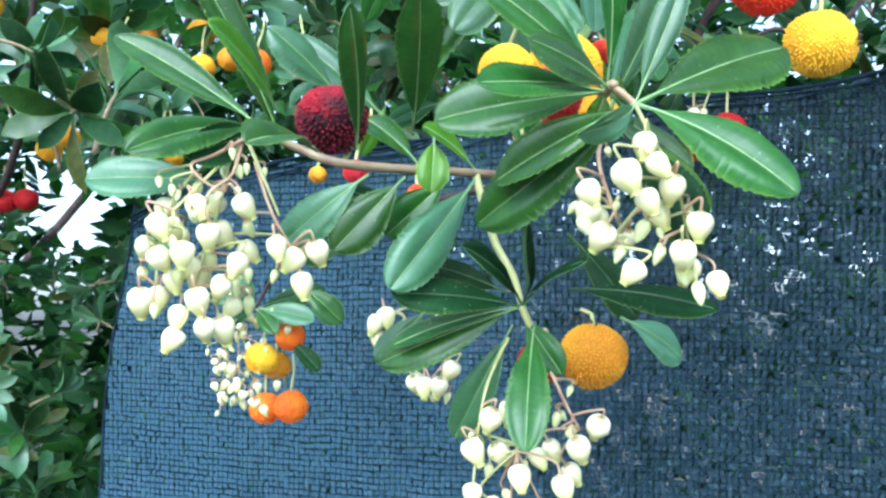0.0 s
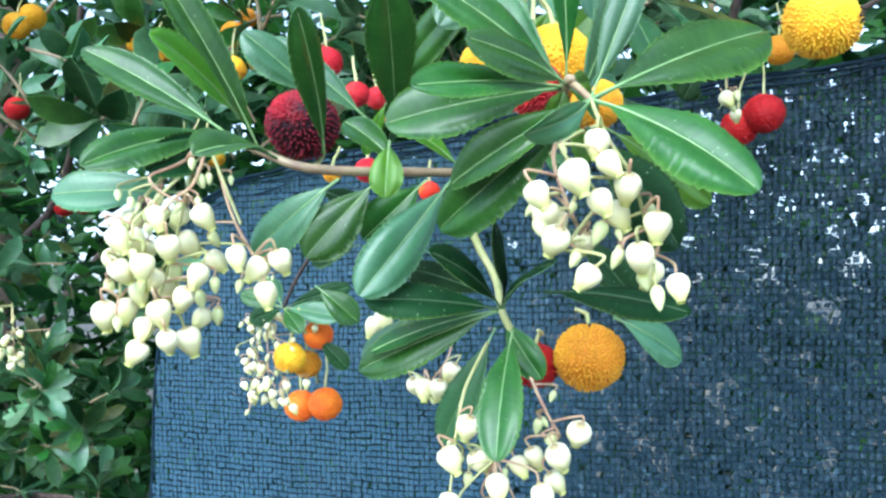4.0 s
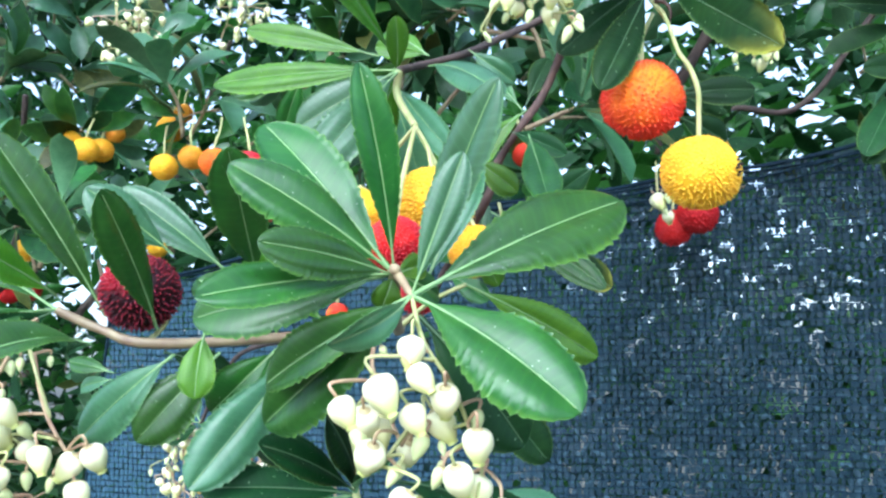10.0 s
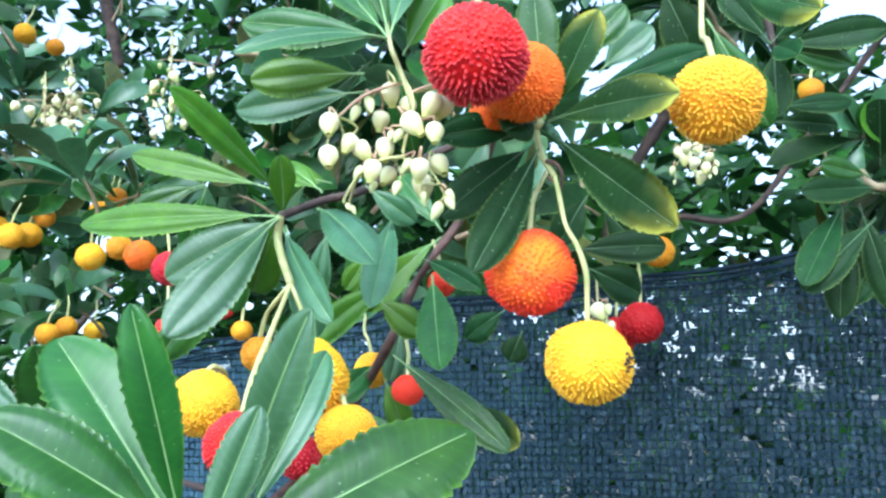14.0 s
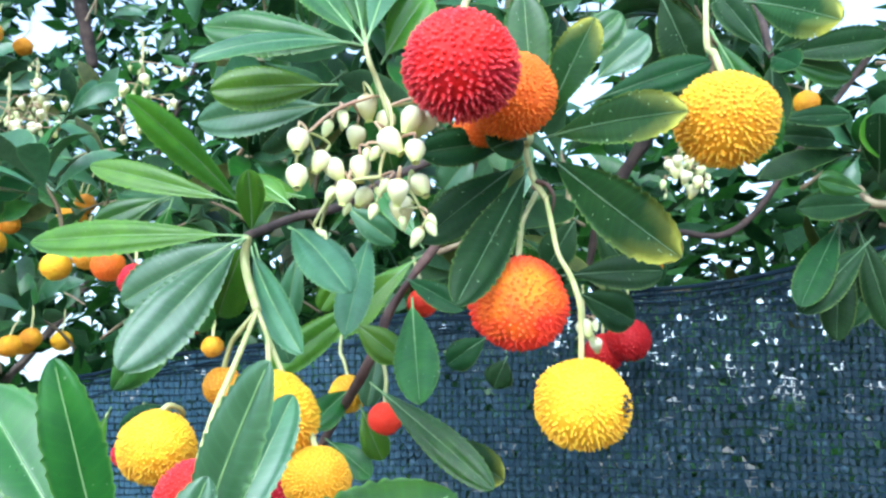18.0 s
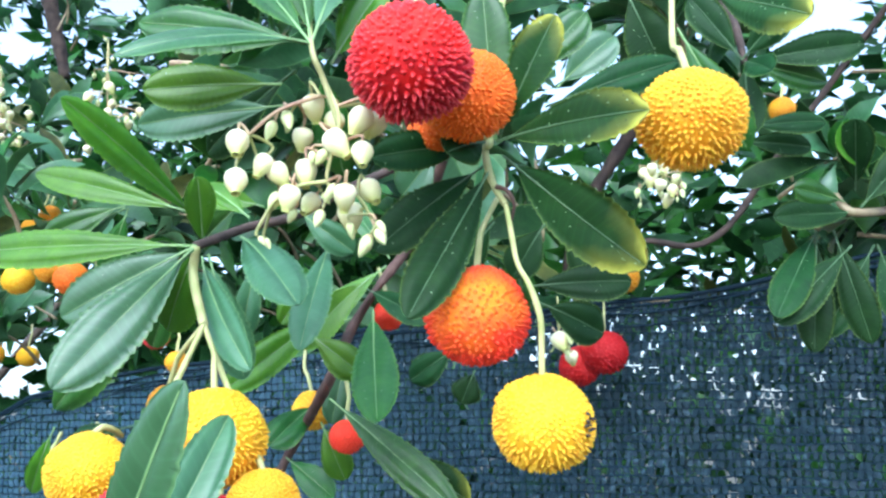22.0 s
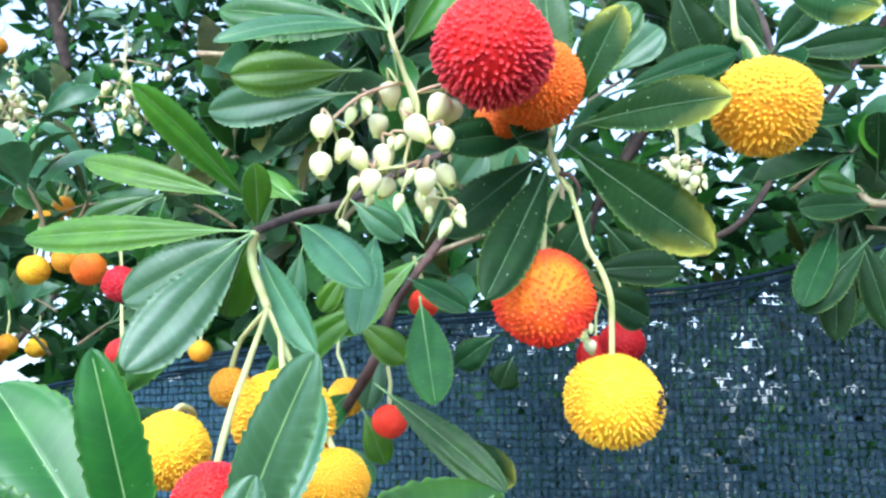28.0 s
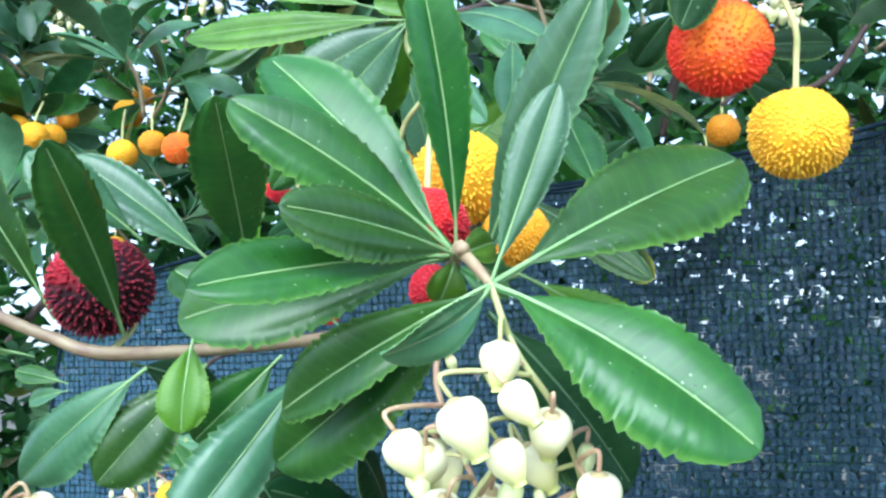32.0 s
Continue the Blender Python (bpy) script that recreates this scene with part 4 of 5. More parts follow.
leaf(hanging, (0.0996, 0.3467, 1.4805), (0.0852, 0.3480, 1.4709), 0.0090, 0, 25, 0.35, "d")
leaf(hanging, (0.0607, 0.4153, 1.4953), (0.0291, 0.4371, 1.4829), 0.0100, 0, 25, 0.35, "b")

# ---- leaves at the far right ----
right = thing("leafy_sprig", (0.2610, 0.4452, 1.5297), "shaded strawberry-tree sprig of dark leaves over the net", "sprig", "leafy sprigs")
tube("sprig_stem", [(0.2610, 0.4452, 1.5297), (0.2687, 0.4435, 1.5446), (0.2750, 0.4348, 1.5353), (0.3367, 0.4748, 1.5522), (0.4600, 0.5400, 1.6200)], 0.0014, 0.0024, TWIG, right)
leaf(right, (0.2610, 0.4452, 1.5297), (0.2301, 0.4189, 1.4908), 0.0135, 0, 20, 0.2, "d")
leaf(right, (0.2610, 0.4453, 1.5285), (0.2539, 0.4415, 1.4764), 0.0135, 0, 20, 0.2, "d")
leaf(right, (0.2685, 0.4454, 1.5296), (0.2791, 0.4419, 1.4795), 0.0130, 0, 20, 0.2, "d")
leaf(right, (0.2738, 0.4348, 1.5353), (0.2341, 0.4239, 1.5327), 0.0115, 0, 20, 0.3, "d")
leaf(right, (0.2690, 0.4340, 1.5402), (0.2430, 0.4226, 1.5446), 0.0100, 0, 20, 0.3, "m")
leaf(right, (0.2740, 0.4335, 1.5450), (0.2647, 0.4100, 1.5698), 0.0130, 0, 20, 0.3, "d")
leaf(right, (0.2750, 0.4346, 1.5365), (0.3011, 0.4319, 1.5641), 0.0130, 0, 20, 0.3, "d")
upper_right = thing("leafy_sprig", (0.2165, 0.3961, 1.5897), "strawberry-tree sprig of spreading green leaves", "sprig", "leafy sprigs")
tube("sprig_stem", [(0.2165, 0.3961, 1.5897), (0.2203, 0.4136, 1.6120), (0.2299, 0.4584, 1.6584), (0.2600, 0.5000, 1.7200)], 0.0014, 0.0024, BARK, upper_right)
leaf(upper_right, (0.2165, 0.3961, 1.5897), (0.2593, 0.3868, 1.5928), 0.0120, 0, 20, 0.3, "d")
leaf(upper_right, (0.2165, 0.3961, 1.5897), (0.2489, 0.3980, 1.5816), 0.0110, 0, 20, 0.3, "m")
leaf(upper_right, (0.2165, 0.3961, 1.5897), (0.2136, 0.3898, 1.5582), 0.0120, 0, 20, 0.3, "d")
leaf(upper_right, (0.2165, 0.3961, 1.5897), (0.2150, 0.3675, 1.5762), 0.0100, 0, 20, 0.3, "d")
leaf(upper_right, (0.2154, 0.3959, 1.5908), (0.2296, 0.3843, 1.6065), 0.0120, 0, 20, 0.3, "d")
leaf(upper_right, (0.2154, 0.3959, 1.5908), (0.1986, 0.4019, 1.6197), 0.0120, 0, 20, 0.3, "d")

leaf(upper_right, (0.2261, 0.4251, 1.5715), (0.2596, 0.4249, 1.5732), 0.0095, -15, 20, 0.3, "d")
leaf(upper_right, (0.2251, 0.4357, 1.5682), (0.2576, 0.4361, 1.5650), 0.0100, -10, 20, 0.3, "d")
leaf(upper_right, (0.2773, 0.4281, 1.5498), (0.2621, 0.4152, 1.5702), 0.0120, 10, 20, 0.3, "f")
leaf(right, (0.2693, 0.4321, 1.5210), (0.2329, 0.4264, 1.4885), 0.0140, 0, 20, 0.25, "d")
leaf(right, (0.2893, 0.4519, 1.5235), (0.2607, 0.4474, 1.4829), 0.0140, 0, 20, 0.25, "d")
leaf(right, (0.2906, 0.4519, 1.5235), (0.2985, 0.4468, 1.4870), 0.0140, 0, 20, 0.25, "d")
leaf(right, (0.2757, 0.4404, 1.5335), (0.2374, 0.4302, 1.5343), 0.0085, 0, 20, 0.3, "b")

# ---- fruits ----
fruit((-0.0288, 0.2325, 1.4362), 0.0190, "wine", (-0.0279, 0.2338, 1.4232), via=(-0.0245, 0.2380, 1.4287))
blemished = fruit((0.1168, 0.2594, 1.4637), 0.0212, "yellow", tilt=(0.2, 0.1, 0.3), thick=0.00058,
                  line=((0.1169, 0.2580, 1.4798), (0.1166, 0.2562, 1.4854), (0.1148, 0.2562, 1.4917), (0.1125, 0.2585, 1.4971), (0.1118, 0.2640, 1.5050), (0.1114, 0.2700, 1.5117)))
fruit((0.1041, 0.2693, 1.4868), 0.0236, "orange", (0.1100, 0.2790, 1.5150), tilt=(0.1, 0.1, 0.0))
fruit((0.0914, 0.2365, 1.5341), 0.0236, "red", (0.1000, 0.2900, 1.5760), tilt=(0.1, 0.0, 0.1))
fruit((0.1029, 0.2586, 1.5344), 0.0210, "tangerine", F0)
fruit((0.0942, 0.2692, 1.5281), 0.0110, "tangerine", F0, near=False)
fruit((0.1443, 0.2347, 1.5208), 0.0203, "amber", (0.1517, 0.2663, 1.5645), via=(0.1486, 0.2585, 1.5454))
for k in range(9):
    a, d = k * 2.4, 0.0006 * math.sqrt(k)
    p = Vector((0.1250, 0.2523, 1.4634)) + Vector((0.65 * d * math.cos(a), 0.75 * d * math.cos(a), d * math.sin(a) * 1.5))
    tube("blemish_speck", [p, p + Vector((0.0006, -0.0006, 0.0002 * (k % 3 - 1)))], 0.00045, 0.0002, BARK, blemished, "", 6, 0.2, 2)
tube("bract", [(0.1096, 0.2722, 1.5165), (0.1118, 0.2695, 1.5150), (0.1132, 0.2690, 1.5118), (0.1126, 0.2700, 1.5082)], 0.0007, 0.0003, REDBARK, dark, "curled reddish-brown bract", 6, 0.2)
JOIN = (0.0359, 0.2924, 1.4873)
fruit((0.0418, 0.2815, 1.4605), 0.0245, "yellow", JOIN)
fruit((0.0210, 0.2610, 1.4557), 0.0172, "yellow", (0.0223, 0.2754, 1.4617), words="in a cluster of ripening fruits")
fruit((0.0543, 0.2783, 1.4458), 0.0165, "amber", JOIN, words="in a cluster of ripening fruits")
fruit((0.0339, 0.2494, 1.4463), 0.0165, "red", JOIN, words="in a cluster of ripening fruits")
fruit((0.0241, 0.3023, 1.4674), 0.0110, "gold", JOIN, near=False, words="small and unripe in a cluster of fruits")
dry = fruit((0.0499, 0.2734, 1.3666), 0.0218, "gold", (0.0458, 0.2750, 1.3812))
for k in range(7):
    p = Vector((0.0409, 0.2700, 1.3772)) + Vector((0.0015 * k + 0.0004 * math.sin(5 * k), -0.0006 * k, 0.0012 * math.sin(0.6 * k)))
    tube("dried_bit", [p, p + Vector((0.0004 * math.sin(k), -0.0006, 0.0011))], 0.0005, 0.0002, BARK, dry, "", 5, 0.3, 2)
fruit((0.0332, 0.2779, 1.3634), 0.0150, "red_shaded", (0.0342, 0.2742, 1.3746))
for spot, size, colour in (((0.0429, 0.4175, 1.4590), 0.016, "yellow"), ((0.0626, 0.3685, 1.4525), 0.012, "orange"), ((-0.0452, 0.5232, 1.4802), 0.012, "gold"), ((0.0750, 0.3965, 1.4945), 0.012, "orange"),
                           ((0.2009, 0.5686, 1.5234), 0.020, "gold"), ((0.2518, 0.4490, 1.5861), 0.012, "gold"), ((0.1846, 0.5485, 1.4798), 0.0255, "red_shaded"), ((0.1716, 0.5585, 1.4726), 0.0235, "red_shaded"),
                           ((-0.0928, 0.5085, 1.3493), 0.0180, "tangerine"), ((-0.1066, 0.4928, 1.3379), 0.0190, "yellow"), ((-0.1022, 0.5159, 1.3305), 0.0180, "gold"), ((-0.1020, 0.5609, 1.2973), 0.0225, "tangerine"), ((-0.1209, 0.5700, 1.2945), 0.0220, "tangerine"),
                           ((-0.0855, 0.5178, 1.5163), 0.0200, "red"), ((-0.0498, 0.4243, 1.4788), 0.0130, "red")):
    fruit(spot, size, colour, near=False, words="hanging among dense leaves", thick=0.0007)
for spot, size, colour in (((-0.1790, 0.6170, 1.5365), 0.020, "yellow"), ((-0.1576, 0.6138, 1.5421), 0.018, "gold"), ((-0.1326, 0.5898, 1.5333), 0.021, "tangerine"), ((-0.2616, 0.6388, 1.5635), 0.018, "yellow"), ((-0.2447, 0.6306, 1.5546), 0.020, "yellow"), ((-0.2426, 0.6507, 1.5583), 0.019, "yellow"),
                           ((-0.1966, 0.6737, 1.5772), 0.022, "gold"), ((-0.3808, 0.6713, 1.5924), 0.022, "yellow"), ((-0.3733, 0.6822, 1.6022), 0.022, "yellow"), ((-0.2796, 0.7674, 1.4891), 0.022, "gold"), ((-0.2562, 0.7881, 1.4901), 0.018, "yellow")):
    fruit(spot, size, colour, near=False, words="hanging among shaded leaves", thick=0.0007)
for spot, size, colour in (((-0.2203, 0.6387, 1.4844), 0.016, "gold"), ((-0.2157, 0.6584, 1.4901), 0.015, "gold"), ((-0.3824, 0.6711, 1.5235), 0.020, "red_shaded"), ((-0.5032, 1.0000, 1.4638), 0.028, "red_shaded"), ((-0.5283, 1.0000, 1.4617), 0.028, "red_shaded"), ((-0.1792, 0.6574, 1.5856), 0.015, "gold"),
                           ((-0.2343, 0.6575, 1.5721), 0.015, "gold"), ((-0.0556, 0.5212, 1.4939), 0.014, "red"), ((-0.3413, 0.7200, 1.4894), 0.022, "yellow"), ((-0.3377, 0.7500, 1.5033), 0.020, "yellow"), ((-0.0624, 0.4200, 1.4387), 0.009, "gold"), ((-0.0119, 0.4000, 1.4274), 0.010, "orange"),
                           ((-0.0412, 0.4000, 1.4383), 0.012, "red"), ((0.0320, 0.3247, 1.4339), 0.015, "red"), ((-0.2866, 0.7130, 1.7392), 0.018, "yellow"), ((-0.2611, 0.7152, 1.7272), 0.015, "gold")):
    fruit(spot, size, colour, near=False, words="half hidden among leaves", thick=0.0007)

# ---- flower clusters ----
flower_cluster(
    ([Q, (0.0466, 0.1814, 1.4233), (0.0518, 0.1823, 1.4144), (0.0563, 0.1874, 1.3994)], [(0.0385, 0.1905, 1.4280), (0.0361, 0.1868, 1.4189), (0.0412, 0.1869, 1.4041)], [(0.0460, 0.1850, 1.4110), (0.0413, 0.1859, 1.4054), (0.0374, 0.1848, 1.4006)]),
    ((0.0443, 0.1793, 1.4214), (0.0467, 0.1757, 1.4170), (0.0399, 0.1742, 1.4145), (0.0325, 0.1768, 1.4114), (0.0502, 0.1802, 1.4124), (0.0449, 0.1779, 1.4097), (0.0492, 0.1865, 1.4072), (0.0341, 0.1892, 1.4076), (0.0363, 0.1915, 1.4057), (0.0558, 0.1791, 1.4046), (0.0356, 0.1825, 1.4023), (0.0422, 0.1901, 1.4019), (0.0524, 0.1791, 1.3984), (0.0415, 0.1784, 1.3949), (0.0549, 0.1855, 1.3951), (0.0597, 0.1790, 1.3925)),
    "hanging cluster of creamy white bell flowers on rosy stalks", 0.0070,
    ((0.0398, 0.1831, 1.3989), (0.0556, 0.1788, 1.3907), (0.0481, 0.1828, 1.3986), (0.0555, 0.1869, 1.4078), (0.0332, 0.1872, 1.4053), (0.0448, 0.1842, 1.4039)), seed=3)
flower_cluster(
    ([(-0.0475, 0.2184, 1.4298), (-0.0512, 0.2110, 1.4219), (-0.0533, 0.2058, 1.4076), (-0.0589, 0.2052, 1.3884)], [(-0.0456, 0.2136, 1.4220), (-0.0403, 0.2091, 1.4090), (-0.0335, 0.2098, 1.3964)], [(-0.0478, 0.2154, 1.4265), (-0.0573, 0.2053, 1.4194), (-0.0641, 0.2016, 1.4077), (-0.0663, 0.2014, 1.3914)],
     [(-0.0461, 0.2160, 1.4299), (-0.0531, 0.2056, 1.4231), (-0.0577, 0.2004, 1.4199), (-0.0543, 0.2005, 1.4158), (-0.0502, 0.2027, 1.4139)], [(-0.0489, 0.2129, 1.4266), (-0.0564, 0.2004, 1.4145), (-0.0611, 0.1982, 1.4090)], [(-0.0489, 0.2129, 1.4266), (-0.0494, 0.2058, 1.4182), (-0.0530, 0.2006, 1.4138), (-0.0564, 0.2004, 1.4084)], [(-0.0474, 0.2129, 1.4274), (-0.0422, 0.2091, 1.4170), (-0.0382, 0.2072, 1.4084)]),
    ((-0.0555, 0.1985, 1.4095), (-0.0450, 0.2016, 1.4099), (-0.0641, 0.1976, 1.4049), (-0.0636, 0.2047, 1.4043), (-0.0533, 0.1997, 1.4028), (-0.0374, 0.2014, 1.4000), (-0.0353, 0.2086, 1.3971), (-0.0287, 0.2083, 1.3989), (-0.0326, 0.2079, 1.3909), (-0.0645, 0.1995, 1.3975), (-0.0589, 0.1981, 1.3985), (-0.0472, 0.2014, 1.3960),
     (-0.0667, 0.2094, 1.4093), (-0.0557, 0.2125, 1.4107), (-0.0642, 0.2116, 1.4022), (-0.0536, 0.2128, 1.4036), (-0.0717, 0.2089, 1.4002), (-0.0594, 0.2121, 1.3922), (-0.0683, 0.2092, 1.3875), (-0.0518, 0.2149, 1.3849), (-0.0474, 0.2154, 1.3992), (-0.0596, 0.2051, 1.3953),
     (-0.0637, 0.2067, 1.3918), (-0.0559, 0.2004, 1.3874), (-0.0514, 0.2029, 1.3906), (-0.0697, 0.2010, 1.3870), (-0.0619, 0.2038, 1.3833), (-0.0543, 0.2006, 1.3807), (-0.0519, 0.2079, 1.3799), (-0.0620, 0.1998, 1.3783)),
    "full hanging cluster of creamy white bell flowers", 0.0073,
    ((-0.0495, 0.2092, 1.3902), (-0.0473, 0.2134, 1.3935), (-0.0464, 0.2115, 1.4049), (-0.0554, 0.2085, 1.3966), (-0.0714, 0.2069, 1.3939), (-0.0475, 0.2154, 1.3855)), seed=4)
flower_cluster(
    ([(0.0260, 0.2360, 1.3788), (0.0251, 0.2299, 1.3671), (0.0230, 0.2257, 1.3587), (0.0214, 0.2256, 1.3467)], [(0.0302, 0.2301, 1.3686), (0.0343, 0.2262, 1.3594), (0.0380, 0.2264, 1.3526)], [(0.0197, 0.2337, 1.3759), (0.0137, 0.2273, 1.3645), (0.0109, 0.2251, 1.3513)]),
    ((0.0142, 0.2253, 1.3546), (0.0198, 0.2296, 1.3557), (0.0101, 0.2230, 1.3468), (0.0173, 0.2294, 1.3450), (0.0219, 0.2215, 1.3403), (0.0276, 0.2278, 1.3439), (0.0375, 0.2223, 1.3476), (0.0425, 0.2246, 1.3530), (0.0334, 0.2221, 1.3376), (0.0093, 0.2209, 1.3363), (0.0317, 0.2320, 1.3451), (0.0369, 0.2302, 1.3392), (0.0153, 0.2232, 1.3316), (0.0242, 0.2236, 1.3278)),
    "drooping cluster of cream bell flowers below a twig", 0.0072,
    ((0.0139, 0.2272, 1.3409), (0.0249, 0.2337, 1.3478), (0.0192, 0.2294, 1.3335), (0.0324, 0.2301, 1.3541), (0.0287, 0.2238, 1.3322)), seed=5)
flower_cluster(
    ([(-0.0052, 0.3026, 1.3803), (-0.0134, 0.3023, 1.3793), (-0.0195, 0.3020, 1.3763)], [(0.0049, 0.3031, 1.3782), (0.0038, 0.3030, 1.3639), (-0.0034, 0.3026, 1.3538)]),
    ((-0.0232, 0.3018, 1.3733), (-0.0189, 0.3020, 1.3759), (-0.0218, 0.3038, 1.3675), (0.0008, 0.3029, 1.3741), (-0.0054, 0.3024, 1.3508), (-0.0003, 0.3007, 1.3511), (-0.0088, 0.3073, 1.3514), (0.0038, 0.3029, 1.3568)),
    "small cluster of cream bell flowers beside pale leaves", 0.0080, seed=6)
flower_cluster(
    ([(0.0710, 0.2479, 1.5399), (0.0736, 0.2487, 1.5337), (0.0762, 0.2478, 1.5256), (0.0732, 0.2502, 1.5140), (0.0793, 0.2507, 1.5110), (0.0829, 0.2506, 1.5047)], [(0.0719, 0.2499, 1.5322), (0.0641, 0.2461, 1.5281), (0.0584, 0.2446, 1.5228)], [(0.0732, 0.2502, 1.5140), (0.0671, 0.2501, 1.5131), (0.0626, 0.2484, 1.5096)]),
    ((0.0567, 0.2419, 1.5201), (0.0565, 0.2419, 1.5123), (0.0603, 0.2475, 1.5168), (0.0635, 0.2497, 1.5154), (0.0765, 0.2435, 1.5198), (0.0814, 0.2420, 1.5172), (0.0686, 0.2518, 1.5160), (0.0660, 0.2465, 1.5097), (0.0774, 0.2458, 1.5094), (0.0702, 0.2531, 1.5303), (0.0803, 0.2470, 1.5253), (0.0829, 0.2510, 1.5256), (0.0777, 0.2532, 1.5068), (0.0819, 0.2547, 1.5123), (0.0672, 0.2558, 1.5244), (0.0739, 0.2556, 1.5275), (0.0685, 0.2566, 1.5104)),
    "loose cluster of cream bell flowers below pale leaves", 0.0062,
    ((0.0845, 0.2460, 1.5015), (0.0811, 0.2471, 1.4998), (0.0716, 0.2491, 1.5060), (0.0618, 0.2485, 1.5245), (0.0655, 0.2484, 1.5266), (0.0622, 0.2504, 1.5099), (0.0741, 0.2485, 1.5112), (0.0721, 0.2495, 1.5189)), seed=7)


def far_cluster(at, wide, high, n, label, length=0.0065, seed=1):
    rnd = random.Random(seed)
    c = Vector(at)
    top = c + Vector((0, 0, high * 0.6))
    axes = [[top + Vector((0, 0, 0.02)), top, c + Vector((k * wide * 0.3, 0, -high * 0.2))] for k in (-1, 0.1, 1)]
    places = [tuple(c + Vector((rnd.gauss(0, 0.3) * wide, rnd.gauss(0, 0.25) * wide, rnd.uniform(-0.5, 0.5) * high))) for _ in range(n)]
    return flower_cluster(axes, places[: n * 2 // 3], label, length, places[n * 2 // 3:], 0.0004, seed)


far_cluster((-0.1217, 0.4972, 1.3347), 0.030, 0.056, 62, "dense cluster of small greenish-white flower buds above orange fruits", 0.0062, 11)
far_cluster((-0.1096, 0.5795, 1.6351), 0.030, 0.045, 22, "pale flower cluster among dense leaves", 0.0070, 12)
far_cluster((-0.2012, 0.6251, 1.6418), 0.036, 0.036, 20, "pale flower cluster among dense leaves", 0.0070, 13)
far_cluster((0.1985, 0.4701, 1.5578), 0.030, 0.018, 14, "pale flower cluster over the net", 0.0070, 14)
far_cluster((0.1567, 0.5273, 1.4825), 0.016, 0.012, 4, "few pale bells beside red fruits", 0.0100, 15)
far_cluster((-0.3904, 0.6702, 1.3242), 0.034, 0.030, 14, "pale flower cluster among dense leaves", 0.0075, 16)
far_cluster((-0.2013, 0.5906, 1.6231), 0.036, 0.030, 16, "pale flower cluster among dense leaves", 0.0075, 17)


# ---- the tree's limbs and the background trees ----
def low_leaf(length, width, kind, seed):
    """A small curved leaf with two faces, for leaves further off."""
    rnd = random.Random(seed)
    rows, bend, fold = 7, rnd.uniform(0.2, 0.7), rnd.uniform(0.15, 0.4)
    v, f, uv = [], [], []
    for layer in (0, 1):
        for i in range(rows + 1):
            s = i / rows
            hw = leaf_outline(s) * width / 2
            z = bend * length * s * (1 - s) - layer * 0.0004
            for c in (-1, 0, 1):
                v.append((c * hw, s * length, z + fold * abs(c) * hw))
                uv.append(((c + 1) / 2, s))
    n = 3 * (rows + 1)
    for i in range(rows):
        for k in (0, 1):
            a = i * 3 + k
            f.append((a, a + 1, a + 4, a + 3))
    half = len(f)
    for i in range(rows):
        for k in (0, 1):
            a = n + i * 3 + k
            f.append((a, a + 3, a + 4, a + 1))
    me = mesh_from("leaf", v, f, [LEAF[kind], LEAF["u"]])
    me.polygons.foreach_set("material_index", [0] * half + [1] * half)
    me.uv_layers.new(name="leaf").data.foreach_set("uv", [q for l in me.loops for q in uv[l.vertex_index]])
    return me


FAR_LEAVES = [low_leaf(0.066 + 0.005 * (k % 4), 0.021 + 0.002 * (k % 3), "mbbomdbd"[k % 8], k) for k in range(8)]
v, f = tube_data(smooth_path([(0, 0, -0.05), (0.004, 0.002, -0.02), (0, 0, 0.004)], 4), 0.0022, 0.0012, 6)
FAR_TWIG = mesh_from("twig", v, f, [TWIG])


def add_sprig(tree, at, aim, rnd, size=1.0, leaves=9):
    """A whorl of leaves on a short twig, as a part of a tree."""
    q = Vector(aim).to_track_quat("Z", "Y")
    twig = part("twig", FAR_TWIG, tree, "", Matrix.LocRotScale(at, q, [size] * 3))
    for k in range(leaves):
        a = k * 2.4 + rnd.uniform(-0.4, 0.4)
        tilt = radians(rnd.uniform(5, 55))
        d = Vector((math.cos(a) * math.cos(tilt), math.sin(a) * math.cos(tilt), math.sin(tilt)))
        m, _ = leaf_pose((0, 0, -0.012 * (k / leaves)), d * 0.05, rnd.uniform(-30, 30), (0.0, 0.0, 1.0))
        m = m @ Matrix.Diagonal((*[rnd.uniform(0.7, 1.1)] * 3, 1))
        part("leaf", rnd.choice(FAR_LEAVES), twig, "", m)


def clear_of_net(p):
    """Whether foliage may stand here without hanging in front of the net."""
    for ex, ey, ez in ((0.0, 0.0, 1.40), (0.06, 0.03, 1.43), (0.10, 0.08, 1.48)):
        dx, dy, dz = p.x - ex, p.y - ey, p.z - ez
        k = (net_y(ex) - ey) / (dy + 0.255 * dx)
        x, z = ex + dx * k, ez + dz * k
        if k > 0.93 and x > net_left(z) - 0.03 and z < net_top(x) + (0.05 if x < 0.08 else 0.018):
            return False
    return abs(p.y - net_y(p.x)) > 0.05 or p.z > net_top(p.x) + 0.05


